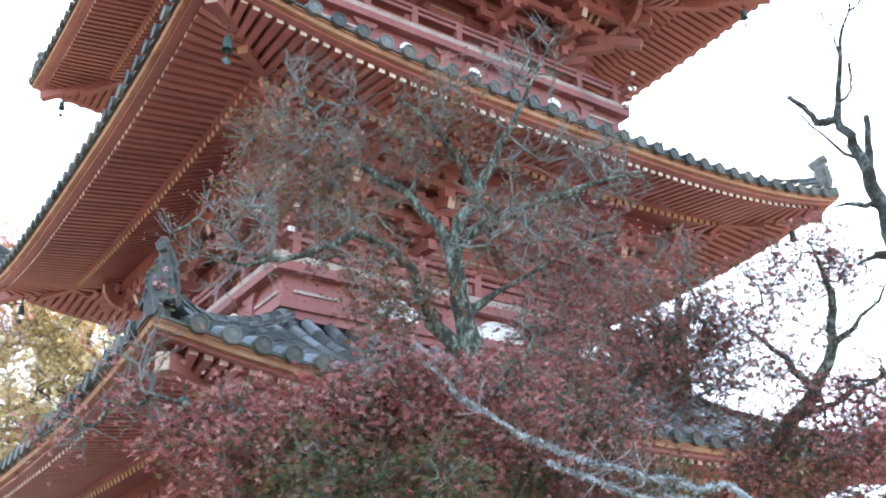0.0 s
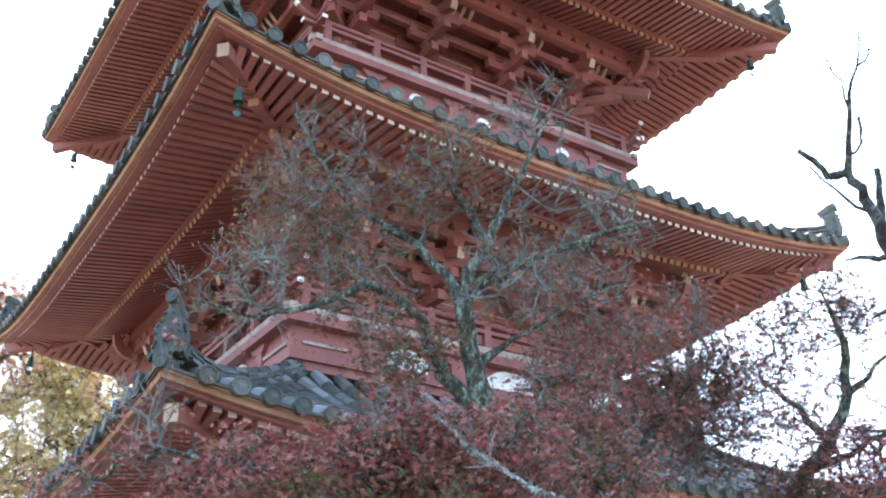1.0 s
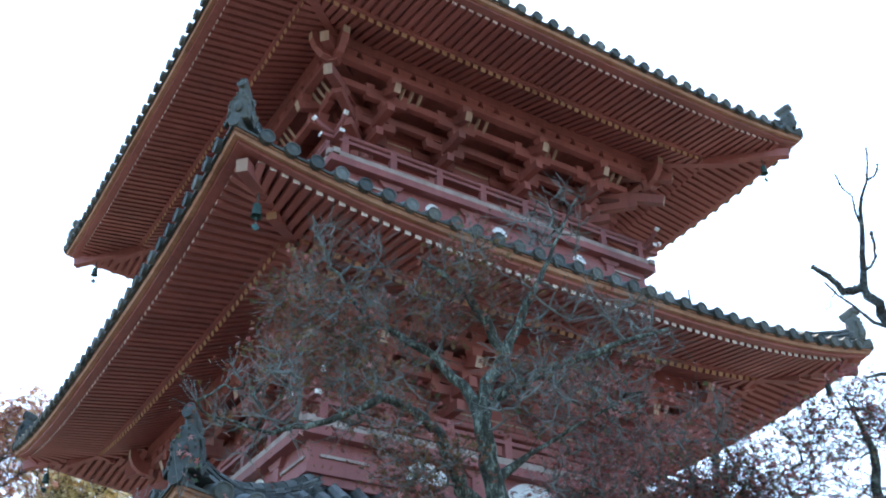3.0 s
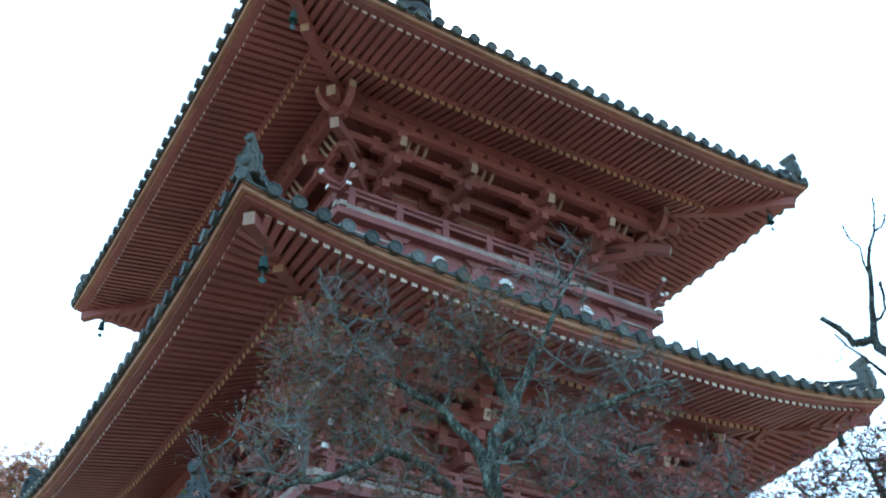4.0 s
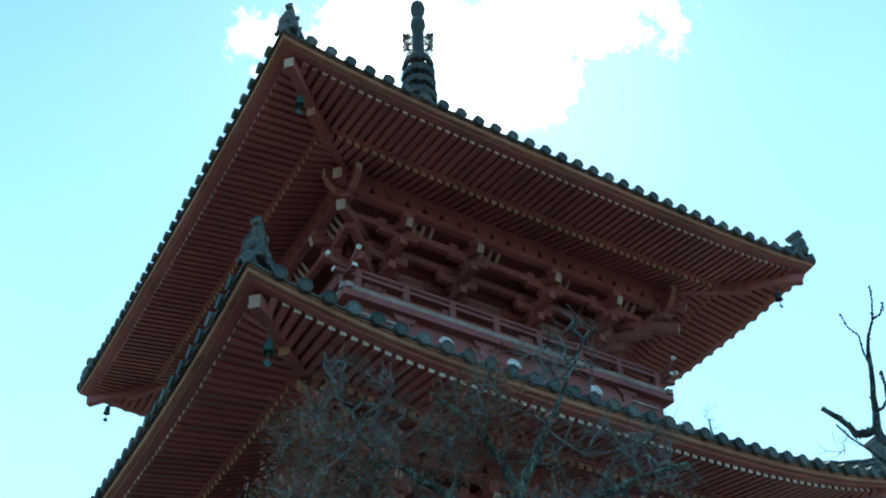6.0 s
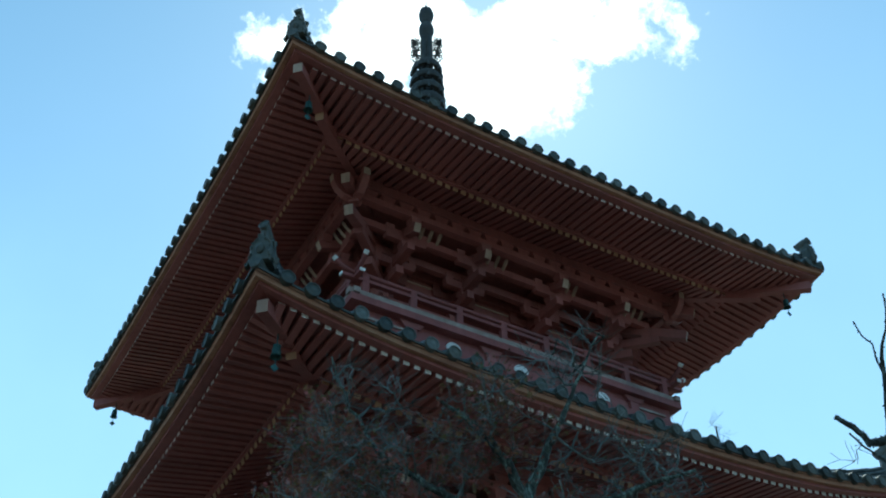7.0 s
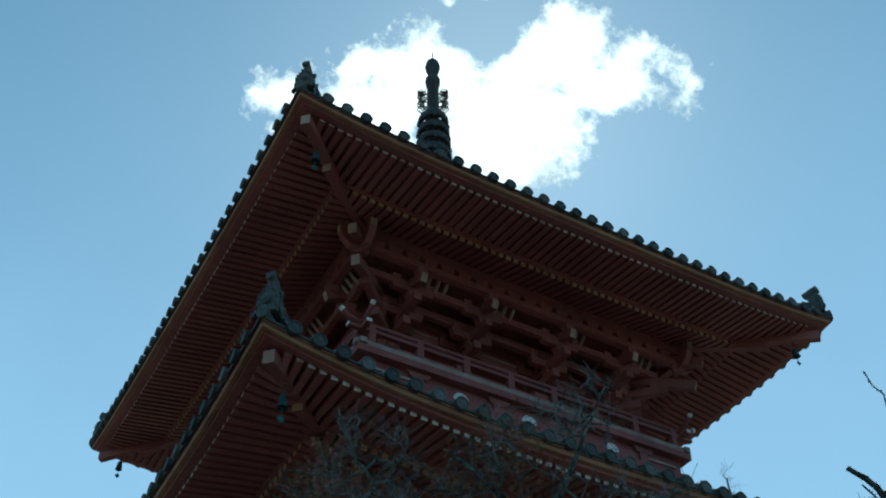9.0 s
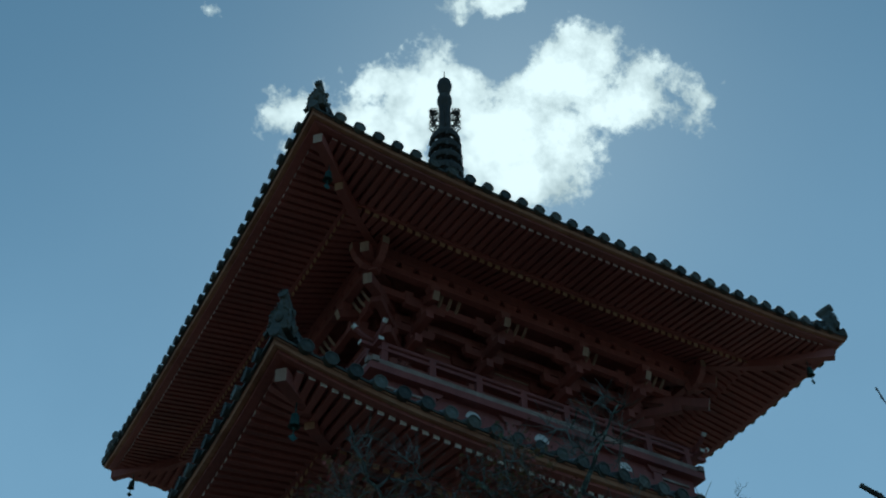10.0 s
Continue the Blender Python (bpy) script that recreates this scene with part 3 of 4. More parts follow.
def build_storey(level, dz, de, dw, foot):
    w, out = 1.95 + dw, 2.95 + de
    top = 12.25 + dz
    b = Build()
    b.ring([(w, foot, 0), (w, top, 0), (w - 0.12, top, 0), (w - 0.12, foot, 0)])
    wall = part("storey_wall", b, RED_BOARD, pagoda, "red boarded storey wall")
    posts = [w * f for f in (-1, -0.37, 0.37, 1)]
    for k in range(4):
        for i, x in enumerate(posts[:3]):
            b = Build()
            h = 10.98 + dz - foot
            b.lathe([(0.13, 0), (0.13, h - 0.1), (0.11, h)], RZ(90 * k) @ T(x, -w - 0.03, foot), 14)
            part("post", b, RED, wall, "", True)
        # tie beams over the posts and cream battens on the boards between
        b = Build()
        for z, h, t in ((10.90, 0.16, 0.10), (11.16, 0.10, 0.05), (11.66, 0.12, 0.06)):
            b.box((2 * w + 0.3, 0.1 + t, h), RZ(90 * k) @ T(0, -w - t / 2, z + dz))
        part("tie_beam", b, RED, wall)
        for lo, hi in zip(posts, posts[1:]):
            b = Build()
            b.box((hi - lo - 0.42, 0.03, 0.34), RZ(90 * k) @ T((lo + hi) / 2, -w - 0.012, 11.43 + dz))
            panel = part("panel", b, RED_BOARD, wall)
            for z in (11.34, 11.52):
                b = Build()
                b.box((hi - lo - 0.46, 0.03, 0.022), RZ(90 * k) @ T((lo + hi) / 2, -w - 0.03, z + dz))
                part("batten", b, CREAM, panel, "thin cream batten")
            b = Build()
            hgt = 10.80 + dz - foot - 0.3
            mid_bay = abs(lo + hi) < 0.1
            b.box((hi - lo - 0.36, 0.05, hgt), RZ(90 * k) @ T((lo + hi) / 2, -w - 0.02, foot + 0.15 + hgt / 2))
            part("door" if mid_bay else "wall_panel", b, RED, wall)
    # beams on the bracket steps
    step = lambda f: w + (out - w) * f
    for k in range(4):
        for name, hw, z0, z1, t in (("bracket_beam", step(0.36) + 0.05, 11.555, 11.685, 0.1), ("bracket_beam", step(0.70) + 0.05, 11.66, 11.78, 0.1),
                                    ("bracket_beam", out + 0.04, 11.84, 11.95, 0.12), ("purlin", out + 0.07, 12.07, 12.32, 0.17)):
            b = Build()
            b.ring([(hw, z0 + dz, 0), (hw, z1 + dz, 0), (hw - t, z1 + dz, 0), (hw - t, z0 + dz, 0)], side_list=(k,))
            part(name, b, RED, wall)
    b = Build()
    b.ring([(w - 0.05, 12.02, 0), (out - 0.02, 12.10, 0), (out - 0.02, 12.13, 0), (w - 0.05, 12.05, 0)])
    b.v = [v + Vector((0, 0, dz)) for v in b.v]
    part("bracket_ceiling", b, RED_BOARD, wall)
    for k in range(4):
        b = Build()
        n = int(2 * out / 0.30)
        for i in range(n):
            x = (i - (n - 1) / 2) * 0.30
            b.box((0.25, 0.11, 0.12), RZ(90 * k) @ T(x, -out + 0.02, 12.01 + dz), taper=0.66)
        part("bearing_blocks", b, RED, wall, kind="stuff")
        b = Build()
        n = int(2 * step(0.8) / 0.15)
        for i in range(n):
            x = (i - (n - 1) / 2) * 0.15
            p = [RZ(90 * k) @ Vector((x, -(step(0.70) + (out - step(0.70)) * q), z + dz)) for q, z in ((0.05, 11.74), (0.35, 11.80), (0.7, 11.92), (0.98, 12.06))]
            # shade put into the shape: ribs that would lie in the dark are left out
            if any(0.05 < x - q < 0.55 for q in posts):
                b.tube(p, [0.030] * 4, 4)
        part("curved_ribs", b, CREAM, wall, "curved cream ribs beside the tail rafters", kind="stuff")
        for x in posts[1:3]:
            bracket_set(wall, RZ(90 * k) @ T(x, 0, 0), w, out, dz, False)
        for x in (posts[0], posts[3]):
            bracket_set(wall, RZ(90 * k) @ T(x, 0, 0), w, out, dz, False)
        bracket_set(wall, RZ(90 * k - 45), w, out, dz, True)
        # upswept noses where the purlins cross at the corners
        for sgn in (-1, 1):
            b = Build()
            base = len(b.v)
            prof = [(0.0, 11.86, 0.12), (0.14, 11.86, 0.11), (0.24, 11.92, 0.09), (0.31, 12.03, 0.07), (0.345, 12.14, 0.045)]
            for e, z, hh in prof:
                for dx, dy in ((-1, -0.055), (1, -0.055), (1, 0.055), (-1, 0.055)):
                    lean = min(1.0, e / 0.3) * 0.8
                    b.v.append(RZ(90 * k) @ Vector((sgn * (out + e - dx * hh * lean), -out + 0.01 + dy, z + dz + dx * hh * (1 - 0.6 * lean))))
            for i in range(len(prof) - 1):
                for j in range(4):
                    o, j2 = base + 4 * i, (j + 1) % 4
                    b.face([o + j, o + j2, o + 4 + j2, o + 4 + j], 1 if j == 3 and i > 2 else 0)
            b.face([base, base + 1, base + 2, base + 3])
            o = base + 4 * (len(prof) - 1)
            b.face([o + 3, o + 2, o + 1, o], 1)
            part("purlin_nose", b, [RED, CREAM], wall, "curved beam nose with a cream edge")


for level, tier in enumerate(TIERS):
    build_storey(level, tier["dz"], tier["de"], tier["dw"], (0.95, 5.5, 9.6)[level])


def build_balcony(hw, z, base, zfoot, panels, stays, head):
    """Floor on short brackets over a plastered base, and a railing of three rails whose ends cross at the corners. z: underside of the lowest rail."""
    b = Build()
    b.ring([(hw + 0.03, z - 0.12, 0), (hw + 0.03, z - 0.01, 0), (base - 1.0, z - 0.01, 0), (base - 1.0, z - 0.12, 0)])
    floor = part("balcony", b, PINK, pagoda, "faded red balcony with a low railing round the storey")
    b = Build()
    b.ring([(base + 0.05, zfoot, 0), (base + 0.05, zfoot + 0.12, 0), (base - 0.06, zfoot + 0.12, 0), (base - 0.06, zfoot, 0)])
    part("edge_beam", b, PINK, floor)
    b = Build()
    b.ring([(base, zfoot - 0.1, 0), (base, z - 0.12, 0), (base - 0.08, z - 0.12, 0), (base - 0.08, zfoot - 0.1, 0)])
    part("base_wall", b, PINK, floor, "faded red boarded base wall")
    for k in range(4):
        for x, w in panels:
            b = Build()
            n, lo, hi = 10, zfoot + 0.13, z - head
            for y in (-base - 0.018, -base + 0.01):
                for i in range(n + 1):
                    u = 2 * i / n - 1
                    b.v.append(RZ(90 * k) @ Vector((x + u * w / 2, y, lo)))
                    b.v.append(RZ(90 * k) @ Vector((x + u * w / 2, y, lo + (hi - lo) * (1 - 0.55 * abs(u) ** 2.5))))
            o = 2 * (n + 1)
            for i in range(n):
                b.face([2 * i, 2 * i + 2, 2 * i + 3, 2 * i + 1])
                b.face([o + 2 * i, o + 2 * i + 1, o + 2 * i + 3, o + 2 * i + 2])
                b.face([2 * i + 1, 2 * i + 3, o + 2 * i + 3, o + 2 * i + 1])
                b.face([2 * i, o + 2 * i, o + 2 * i + 2, 2 * i + 2])
            b.face([0, 1, o + 1, o])
            b.face([2 * n, o + 2 * n, o + 2 * n + 1, 2 * n + 1])
            part("plaster_panel", b, PLASTER, floor, "white plaster panel with an arched head")
    for k in range(4):
        for x in stays:
            b = Build()
            b.box((0.16, 0.05, z - zfoot - 0.13), RZ(90 * k) @ T(x, -base - 0.02, (z + zfoot) / 2 - 0.065))
            b.box((0.40, 0.07, 0.08), RZ(90 * k) @ T(x, -base - 0.03, z - 0.17), taper=0.6)
            part("balcony_bracket", b, PINK, floor)
        # short bleached battens in the end bays
        for sgn in (-1, 1):
            b = Build()
            b.box((0.60, 0.03, 0.035), RZ(90 * k) @ T(sgn * (base - 0.42), -base - 0.012, zfoot + 0.215))
            part("batten", b, PALE, floor, "bleached batten")
        over = 0.22
        b = Build()
        b.box((2 * hw + 0.12, 0.10, 0.085), RZ(90 * k) @ T(0, -hw + 0.04, z + 0.04))
        part("bottom_rail", b, PALE, floor, "bleached bottom rail")
        b = Build()
        b.box((2 * hw + 2 * over - 0.1, 0.075, 0.05), RZ(90 * k) @ T(0, -hw + 0.05, z + 0.30 + 0.004 * (k % 2)))
        part("middle_rail", b, PINK, floor)
        for sgn in (-1, 1):
            b = Build()
            b.box((0.012, 0.079, 0.054), RZ(90 * k) @ T(sgn * (hw + over - 0.05), -hw + 0.05, z + 0.30 + 0.004 * (k % 2)))
            part("rail_end", b, WHITE, floor, "white painted rail end")
        b = Build()
        pts = [(-hw - 0.27, 0.54), (-hw - 0.16, 0.455), (-hw, 0.41), (hw, 0.41), (hw + 0.16, 0.455), (hw + 0.27, 0.54)]
        p = [RZ(90 * k) @ Vector((x, -hw + 0.05, z + q + 0.006 * (k % 2))) for x, q in pts]
        b.tube(p, [0.034] * 6, 8)
        part("top_rail", b, PINK, floor, "round top rail with upswept ends", True)
        for a, c in ((p[1], p[0]), (p[4], p[5])):
            b = Build()
            d = (c - a).normalized()
            b.tube([c - d * 0.03, c + d * 0.025], [0.039, 0.039], 8)
            part("rail_tip", b, WHITE, floor, "white painted rail tip")
        n = 8
        for i in range(n):
            b = Build()
            x = hw * 0.93 * (2 * i / (n - 1) - 1)
            b.box((0.10, 0.07, 0.33), RZ(90 * k) @ T(x, -hw + 0.05, z + 0.235))
            part("rail_post", b, PINK, floor)


build_balcony(3.14, 6.12, 3.02, 5.60, ((-1.54, 0.56), (-0.03, 0.72), (1.55, 0.56)), (-2.05, -0.85, 0.75, 2.2), 0.135)
build_balcony(2.85, 10.18, 2.74, 9.70, ((-1.21, 0.24), (-0.07, 0.24), (1.41, 0.24)), (-1.9, -0.6, 0.7, 2.0), 0.20)

# ---- spire ----
b = Build()
b.box((1.05, 1.05, 0.42), T(0, 0, 15.30))
b.box((1.2, 1.2, 0.08), T(0, 0, 15.53))
b.lathe([(0.50, 15.57), (0.48, 15.75), (0.36, 15.95), (0.18, 16.05), (0.32, 16.14), (0.42, 16.28), (0.12, 16.3)], sides=20)
spire = part("spire", b, DARK, pagoda, "dark iron spire with nine rings", True)
b = Build()
b.lathe([(0.15, 16.2), (0.14, 20.9)], sides=12)
part("shaft", b, DARK, spire)
b = Build()
b.lathe([(0.012, -0.03), (0.03, -0.10), (0.04, -0.19), (0.01, -0.19)], sides=6)
RING_BELL = b.mesh("ring_bell", DARK)
for i in range(9):
    z = 16.50 + i * 0.40
    r = 0.47 - 0.018 * i
    b = Build()
    prof = [(r, z - 0.09), (r + 0.03, z), (r, z + 0.09), (r - 0.09, z + 0.07), (r - 0.09, z - 0.07)]
    n = 28
    base = len(b.v)
    for j in range(n):
        a = 2 * math.pi * j / n
        for q, zz in prof:
            b.v.append(Vector((q * math.cos(a), q * math.sin(a), zz)))
    for j in range(n):
        for q in range(5):
            b.face([base + j * 5 + q, base + j * 5 + (q + 1) % 5, base + (j + 1) % n * 5 + (q + 1) % 5, base + (j + 1) % n * 5 + q])
    part("ring", b, DARK, spire, "", True)
    b = Build()
    b.lathe([(0.10, z - 0.1), (0.17, z - 0.05), (0.17, z + 0.05), (0.10, z + 0.1)], sides=12)
    part("hub", b, DARK, spire, "", True)
    b = Build()
    b.box((0.05, r - 0.18, 0.05))
    spoke = b.mesh("spoke", DARK)
    for j in range(8):
        ob = new("spoke", spoke)
        ob.parent, ob.matrix_local = spire, RZ(45 * j) @ T(0, -(r + 0.06) / 2, z)
    for j in range(8):
        ob = new("ring_bell", RING_BELL)
        ob.parent, ob.matrix_local = spire, RZ(45 * j + 22) @ T(0, -r - 0.02, z)
# openwork flame plates, crossed
for k in range(4):
    b = Build()
    rng = random.Random(5)
    for i in range(70):
        u, v = rng.uniform(0.16, 0.34), rng.uniform(20.08, 20.92)
        r = rng.uniform(0.035, 0.06)
        if u + r > 0.38:
            continue
        a0 = rng.uniform(0, 6.28)
        pts = [RZ(90 * k - 30) @ Vector((u + r * math.cos(a0 + 0.9 * q), 0, v + r * math.sin(a0 + 0.9 * q))) for q in range(6)]
        b.tube(pts, [0.012] * 6, 4)
    part("flame_plate", b, DARK, spire, "openwork flame-shaped plate")
b = Build()
b.lathe([(0.11, 20.9), (0.15, 21.0), (0.185, 21.16), (0.17, 21.32), (0.10, 21.45), (0.12, 21.52), (0.165, 21.66), (0.185, 21.82), (0.15, 21.98), (0.06, 22.1), (0.015, 22.2), (0.01, 22.42)], sides=16)
part("jewels", b, DARK, spire, "two stacked jewel balls with a spike", True)

# ---- stone base ----
b = Build()
b.box((6.6, 6.6, 0.22), T(0, 0, 0.87))
b.box((6.3, 6.3, 0.76), T(0, 0, 0.38))
tagged(new("stone_platform", b.mesh("stone_platform", STONE)), "square granite platform under the pagoda", "platform")

# ---- trees ----
def spline(ctrl, step):
    """Points with radii along a smooth line through (x, y, z, radius)."""
    c = [np.array(p) for p in ctrl]
    c = [2 * c[0] - c[1]] + c + [2 * c[-1] - c[-2]]
    out = []
    for i in range(1, len(c) - 2):
        n = max(2, int(np.linalg.norm(c[i + 1][:3] - c[i][:3]) / step))
        for q in range(n):
            u = q / n
            out.append(0.5 * ((2 * c[i]) + (c[i + 1] - c[i - 1]) * u + (2 * c[i - 1] - 5 * c[i] + 4 * c[i + 1] - c[i + 2]) * u * u
                              + (3 * c[i] - c[i - 1] - 3 * c[i + 1] + c[i + 2]) * u ** 3))
    out.append(c[-2])
    return out


def leaf_mesh(places, size, seed):
    """Palmate leaves of five lobes, each one island, at (x, y, z, material)."""
    gen = np.random.default_rng(seed)
    at = np.array([p[:3] for p in places])
    mats = np.array([p[3] for p in places])
    n = len(at)
    s = (size * gen.uniform(0.6, 1.3, n))[:, None]
    nrm = np.stack([gen.normal(0, 0.6, n), gen.normal(0, 0.6, n), np.full(n, 0.75)], 1)
    nrm /= np.linalg.norm(nrm, axis=1, keepdims=True)
    a = gen.uniform(0, 6.283, n)
    t = np.stack([np.cos(a), np.sin(a), np.zeros(n)], 1)
    t -= nrm * (t * nrm).sum(1, keepdims=True)
    t /= np.linalg.norm(t, axis=1, keepdims=True)
    w = np.cross(nrm, t)
    curl = gen.uniform(-0.25, 0.15, n)[:, None]
    v = [at]
    for ang, ln in ((-1.9, 0.55), (-0.9, 0.85), (0.0, 1.0), (0.9, 0.85), (1.9, 0.55)):
        for da, r, h in ((-0.33, 0.5, 0.0), (0.0, 1.0, 1.0), (0.33, 0.5, 0.0)):
            v.append(at + (t * math.cos(ang + da) + w * math.sin(ang + da)) * (ln * r) * s + nrm * (h * ln) * curl * s)
    v = np.stack(v, 1).reshape(-1, 3)
    base = (np.arange(n) * 16)[:, None]
    f = np.concatenate([np.concatenate([base, base + 1 + 3 * k, base + 2 + 3 * k, base + 3 + 3 * k], 1)[:, None] for k in range(5)], 1).reshape(-1, 4)
    return v.tolist(), f.tolist(), np.repeat(mats, 5).astype(np.int32)


def grow_tree(name, label, limbs, lobes, seed, bark, twig_mat, leaf_mats, leaf_size=0.033, per_tip=14, twigs=3, reach=1.0, flat=0.6, category="tree", group="", fuzz=0):
    rng = random.Random(seed)
    root = limbs[0][0]
    pos, parent, fixed = [], [], []
    for li, ctrl in enumerate(limbs):
        line = spline(ctrl, 0.10 * reach)
        prev = -1
        if li:
            arr = np.array(pos)
            prev = int(np.argmin(((arr - line[0][:3]) ** 2).sum(1)))
            line = line[1:]
        for k, p in enumerate(line):
            wob = 0.012 * reach if k and p[2] > 0.3 else 0.0
            pos.append(np.array(p[:3]) + np.array([rng.gauss(0, wob) for _ in range(3)]))
            parent.append(prev)
            fixed.append(float(p[3]))
            prev = len(pos) - 1
    nlimb = len(pos)
    first = min(i for i in range(nlimb) if pos[i][2] > 1.9)
    goals = []
    for x, y, z, r, n, leafy, mat in lobes:
        for _ in range(n):
            while True:
                d = np.array([rng.uniform(-1, 1) for _ in range(3)])
                if d @ d < 1:
                    break
            goals.append((np.array([x, y, z]) + d * r * np.array([1, 1, 0.85]), leafy, mat))
    start = np.array(pos)
    goals.sort(key=lambda g: float(((start - g[0]) ** 2).sum(1).min()))
    cap = nlimb + 40 * len(goals) + 10
    arr = np.full((cap, 3), 1e6)
    arr[:nlimb] = start
    arr[:first] = 1e6
    tips = []
    for g, leafy, mat in goals:
        j = int(np.argmin(((arr[:len(pos)] - g) ** 2).sum(1)))
        d = g - pos[j]
        L = float(np.linalg.norm(d))
        n = max(2, min(30, int(L / (0.07 * reach))))
        bow = np.array([rng.gauss(0, 0.12), rng.gauss(0, 0.12), rng.gauss(-0.12, 0.08)]) * L
        prev = j
        for q in range(1, n + 1):
            u = q / n
            p = pos[j] + d * u + bow * 4 * u * (1 - u) * 0.5 + np.array([rng.gauss(0, 0.005 * reach) for _ in range(3)])
            pos.append(p)
            arr[len(pos) - 1] = p
            parent.append(prev)
            fixed.append(0.0)
            prev = len(pos) - 1
        tips.append((prev, leafy, mat))
    # fine twigs at the tips
    places = []
    for tip, leafy, mat in tips:
        ends = [tip]
        back = pos[tip] - pos[parent[tip]]
        back = back / (np.linalg.norm(back) + 1e-9)
        for _ in range(twigs):
            d = back * 0.6 + np.array([rng.gauss(0, 0.5), rng.gauss(0, 0.5), rng.gauss(0.25, 0.45)])
            d = d / np.linalg.norm(d) * rng.uniform(0.08, 0.22) * reach
            prev = tip if rng.random() < 0.5 else parent[tip]
            base = pos[prev]
            for q in (0.4, 0.75, 1.0):
                pos.append(base + d * q + np.array([rng.gauss(0, 0.006 * reach) for _ in range(3)]))
                parent.append(prev)
                fixed.append(0.0)
                prev = len(pos) - 1
            ends.append(prev)
        for e in ends:
            if rng.random() > leafy:
                continue
            for _ in range(max(1, int(per_tip / len(ends) * rng.uniform(0.5, 1.5)))):
                o = np.array([rng.gauss(0, 0.045), rng.gauss(0, 0.045), rng.gauss(-0.01, 0.03)]) * reach
                mm = mat
                if rng.random() < 0.3:
                    mm = rng.choice((0, 1, 2)) if mat < 4 else mat
                places.append((*(pos[e] + o), mm))
    # tufts of lichen along the limbs
    for i in range(1, nlimb if fuzz else 0):
        if pos[i][2] < 1.5:
            continue
        for _ in range(fuzz):
            a = pos[i] + (pos[parent[i]] - pos[i]) * rng.random()
            d = np.array([rng.gauss(0, 1), rng.gauss(0, 1), rng.gauss(0, 1)])
            pos.append(a)
            parent.append(-1)
            fixed.append(0.004 * reach)
            pos.append(a + d / np.linalg.norm(d) * (fixed[i] + rng.uniform(0.0, 0.012) * reach * (1.5 if fuzz > 20 else 1.0)))
            parent.append(len(pos) - 2)
            fixed.append(0.005 * reach)
    n = len(pos)
    acc = [0.0] * n
    kids = [[] for _ in range(n)]
    tip_r = 0.0019 * reach
    for i in range(n - 1, -1, -1):
        if not kids[i]:
            acc[i] = tip_r ** 2.6
        if parent[i] >= 0:
            acc[parent[i]] += acc[i]
            kids[parent[i]].append(i)
    rad = [max(fixed[i], min(acc[i] ** (1 / 2.6), 0.014 * reach if i >= nlimb else 9)) if fixed[i] == 0 else fixed[i] for i in range(n)]
    tree = thing(name, label, category, (root[0], root[1], 0.0), group)
    off = Vector((root[0], root[1], 0.0))
    trunk, fine = Build(), Build()
    done = [False] * n
    for i in range(n):
        if parent[i] >= 0 and done[i]:
            continue
        chain = [i] if parent[i] < 0 else [parent[i], i]
        done[i] = True
        cur = i
        while kids[cur]:
            nxt = max((c for c in kids[cur] if not done[c]), key=lambda c: (rad[c], acc[c]), default=None)
            if nxt is None:
                break
            done[nxt] = True
            chain.append(nxt)
            cur = nxt
        rr = [rad[c] for c in chain]
        if parent[i] >= 0:
            rr[0] = min(rr[0], rr[1] * 1.25)
        big = i < nlimb
        (trunk if big else fine).tube([Vector(pos[c]) - off for c in chain], rr, 9 if big else (5 if rr[0] > 0.009 else 3), cap=big)
    part("trunk", trunk, bark, tree, smooth=True)
    if fine.v:
        part("branches", fine, twig_mat, tree, "bare lichened twigs", kind="stuff")
    if places:
        v, f, m = leaf_mesh([(x - off.x, y - off.y, z, mm) for x, y, z, mm in places], leaf_size, seed)
        me = bpy.data.meshes.new("crown")
        me.from_pydata(v, [], f)
        for mt in leaf_mats:
            me.materials.append(mt)
        me.polygons.foreach_set("material_index", m)
        part("crown", me, None, tree, kind="stuff")
    return tree


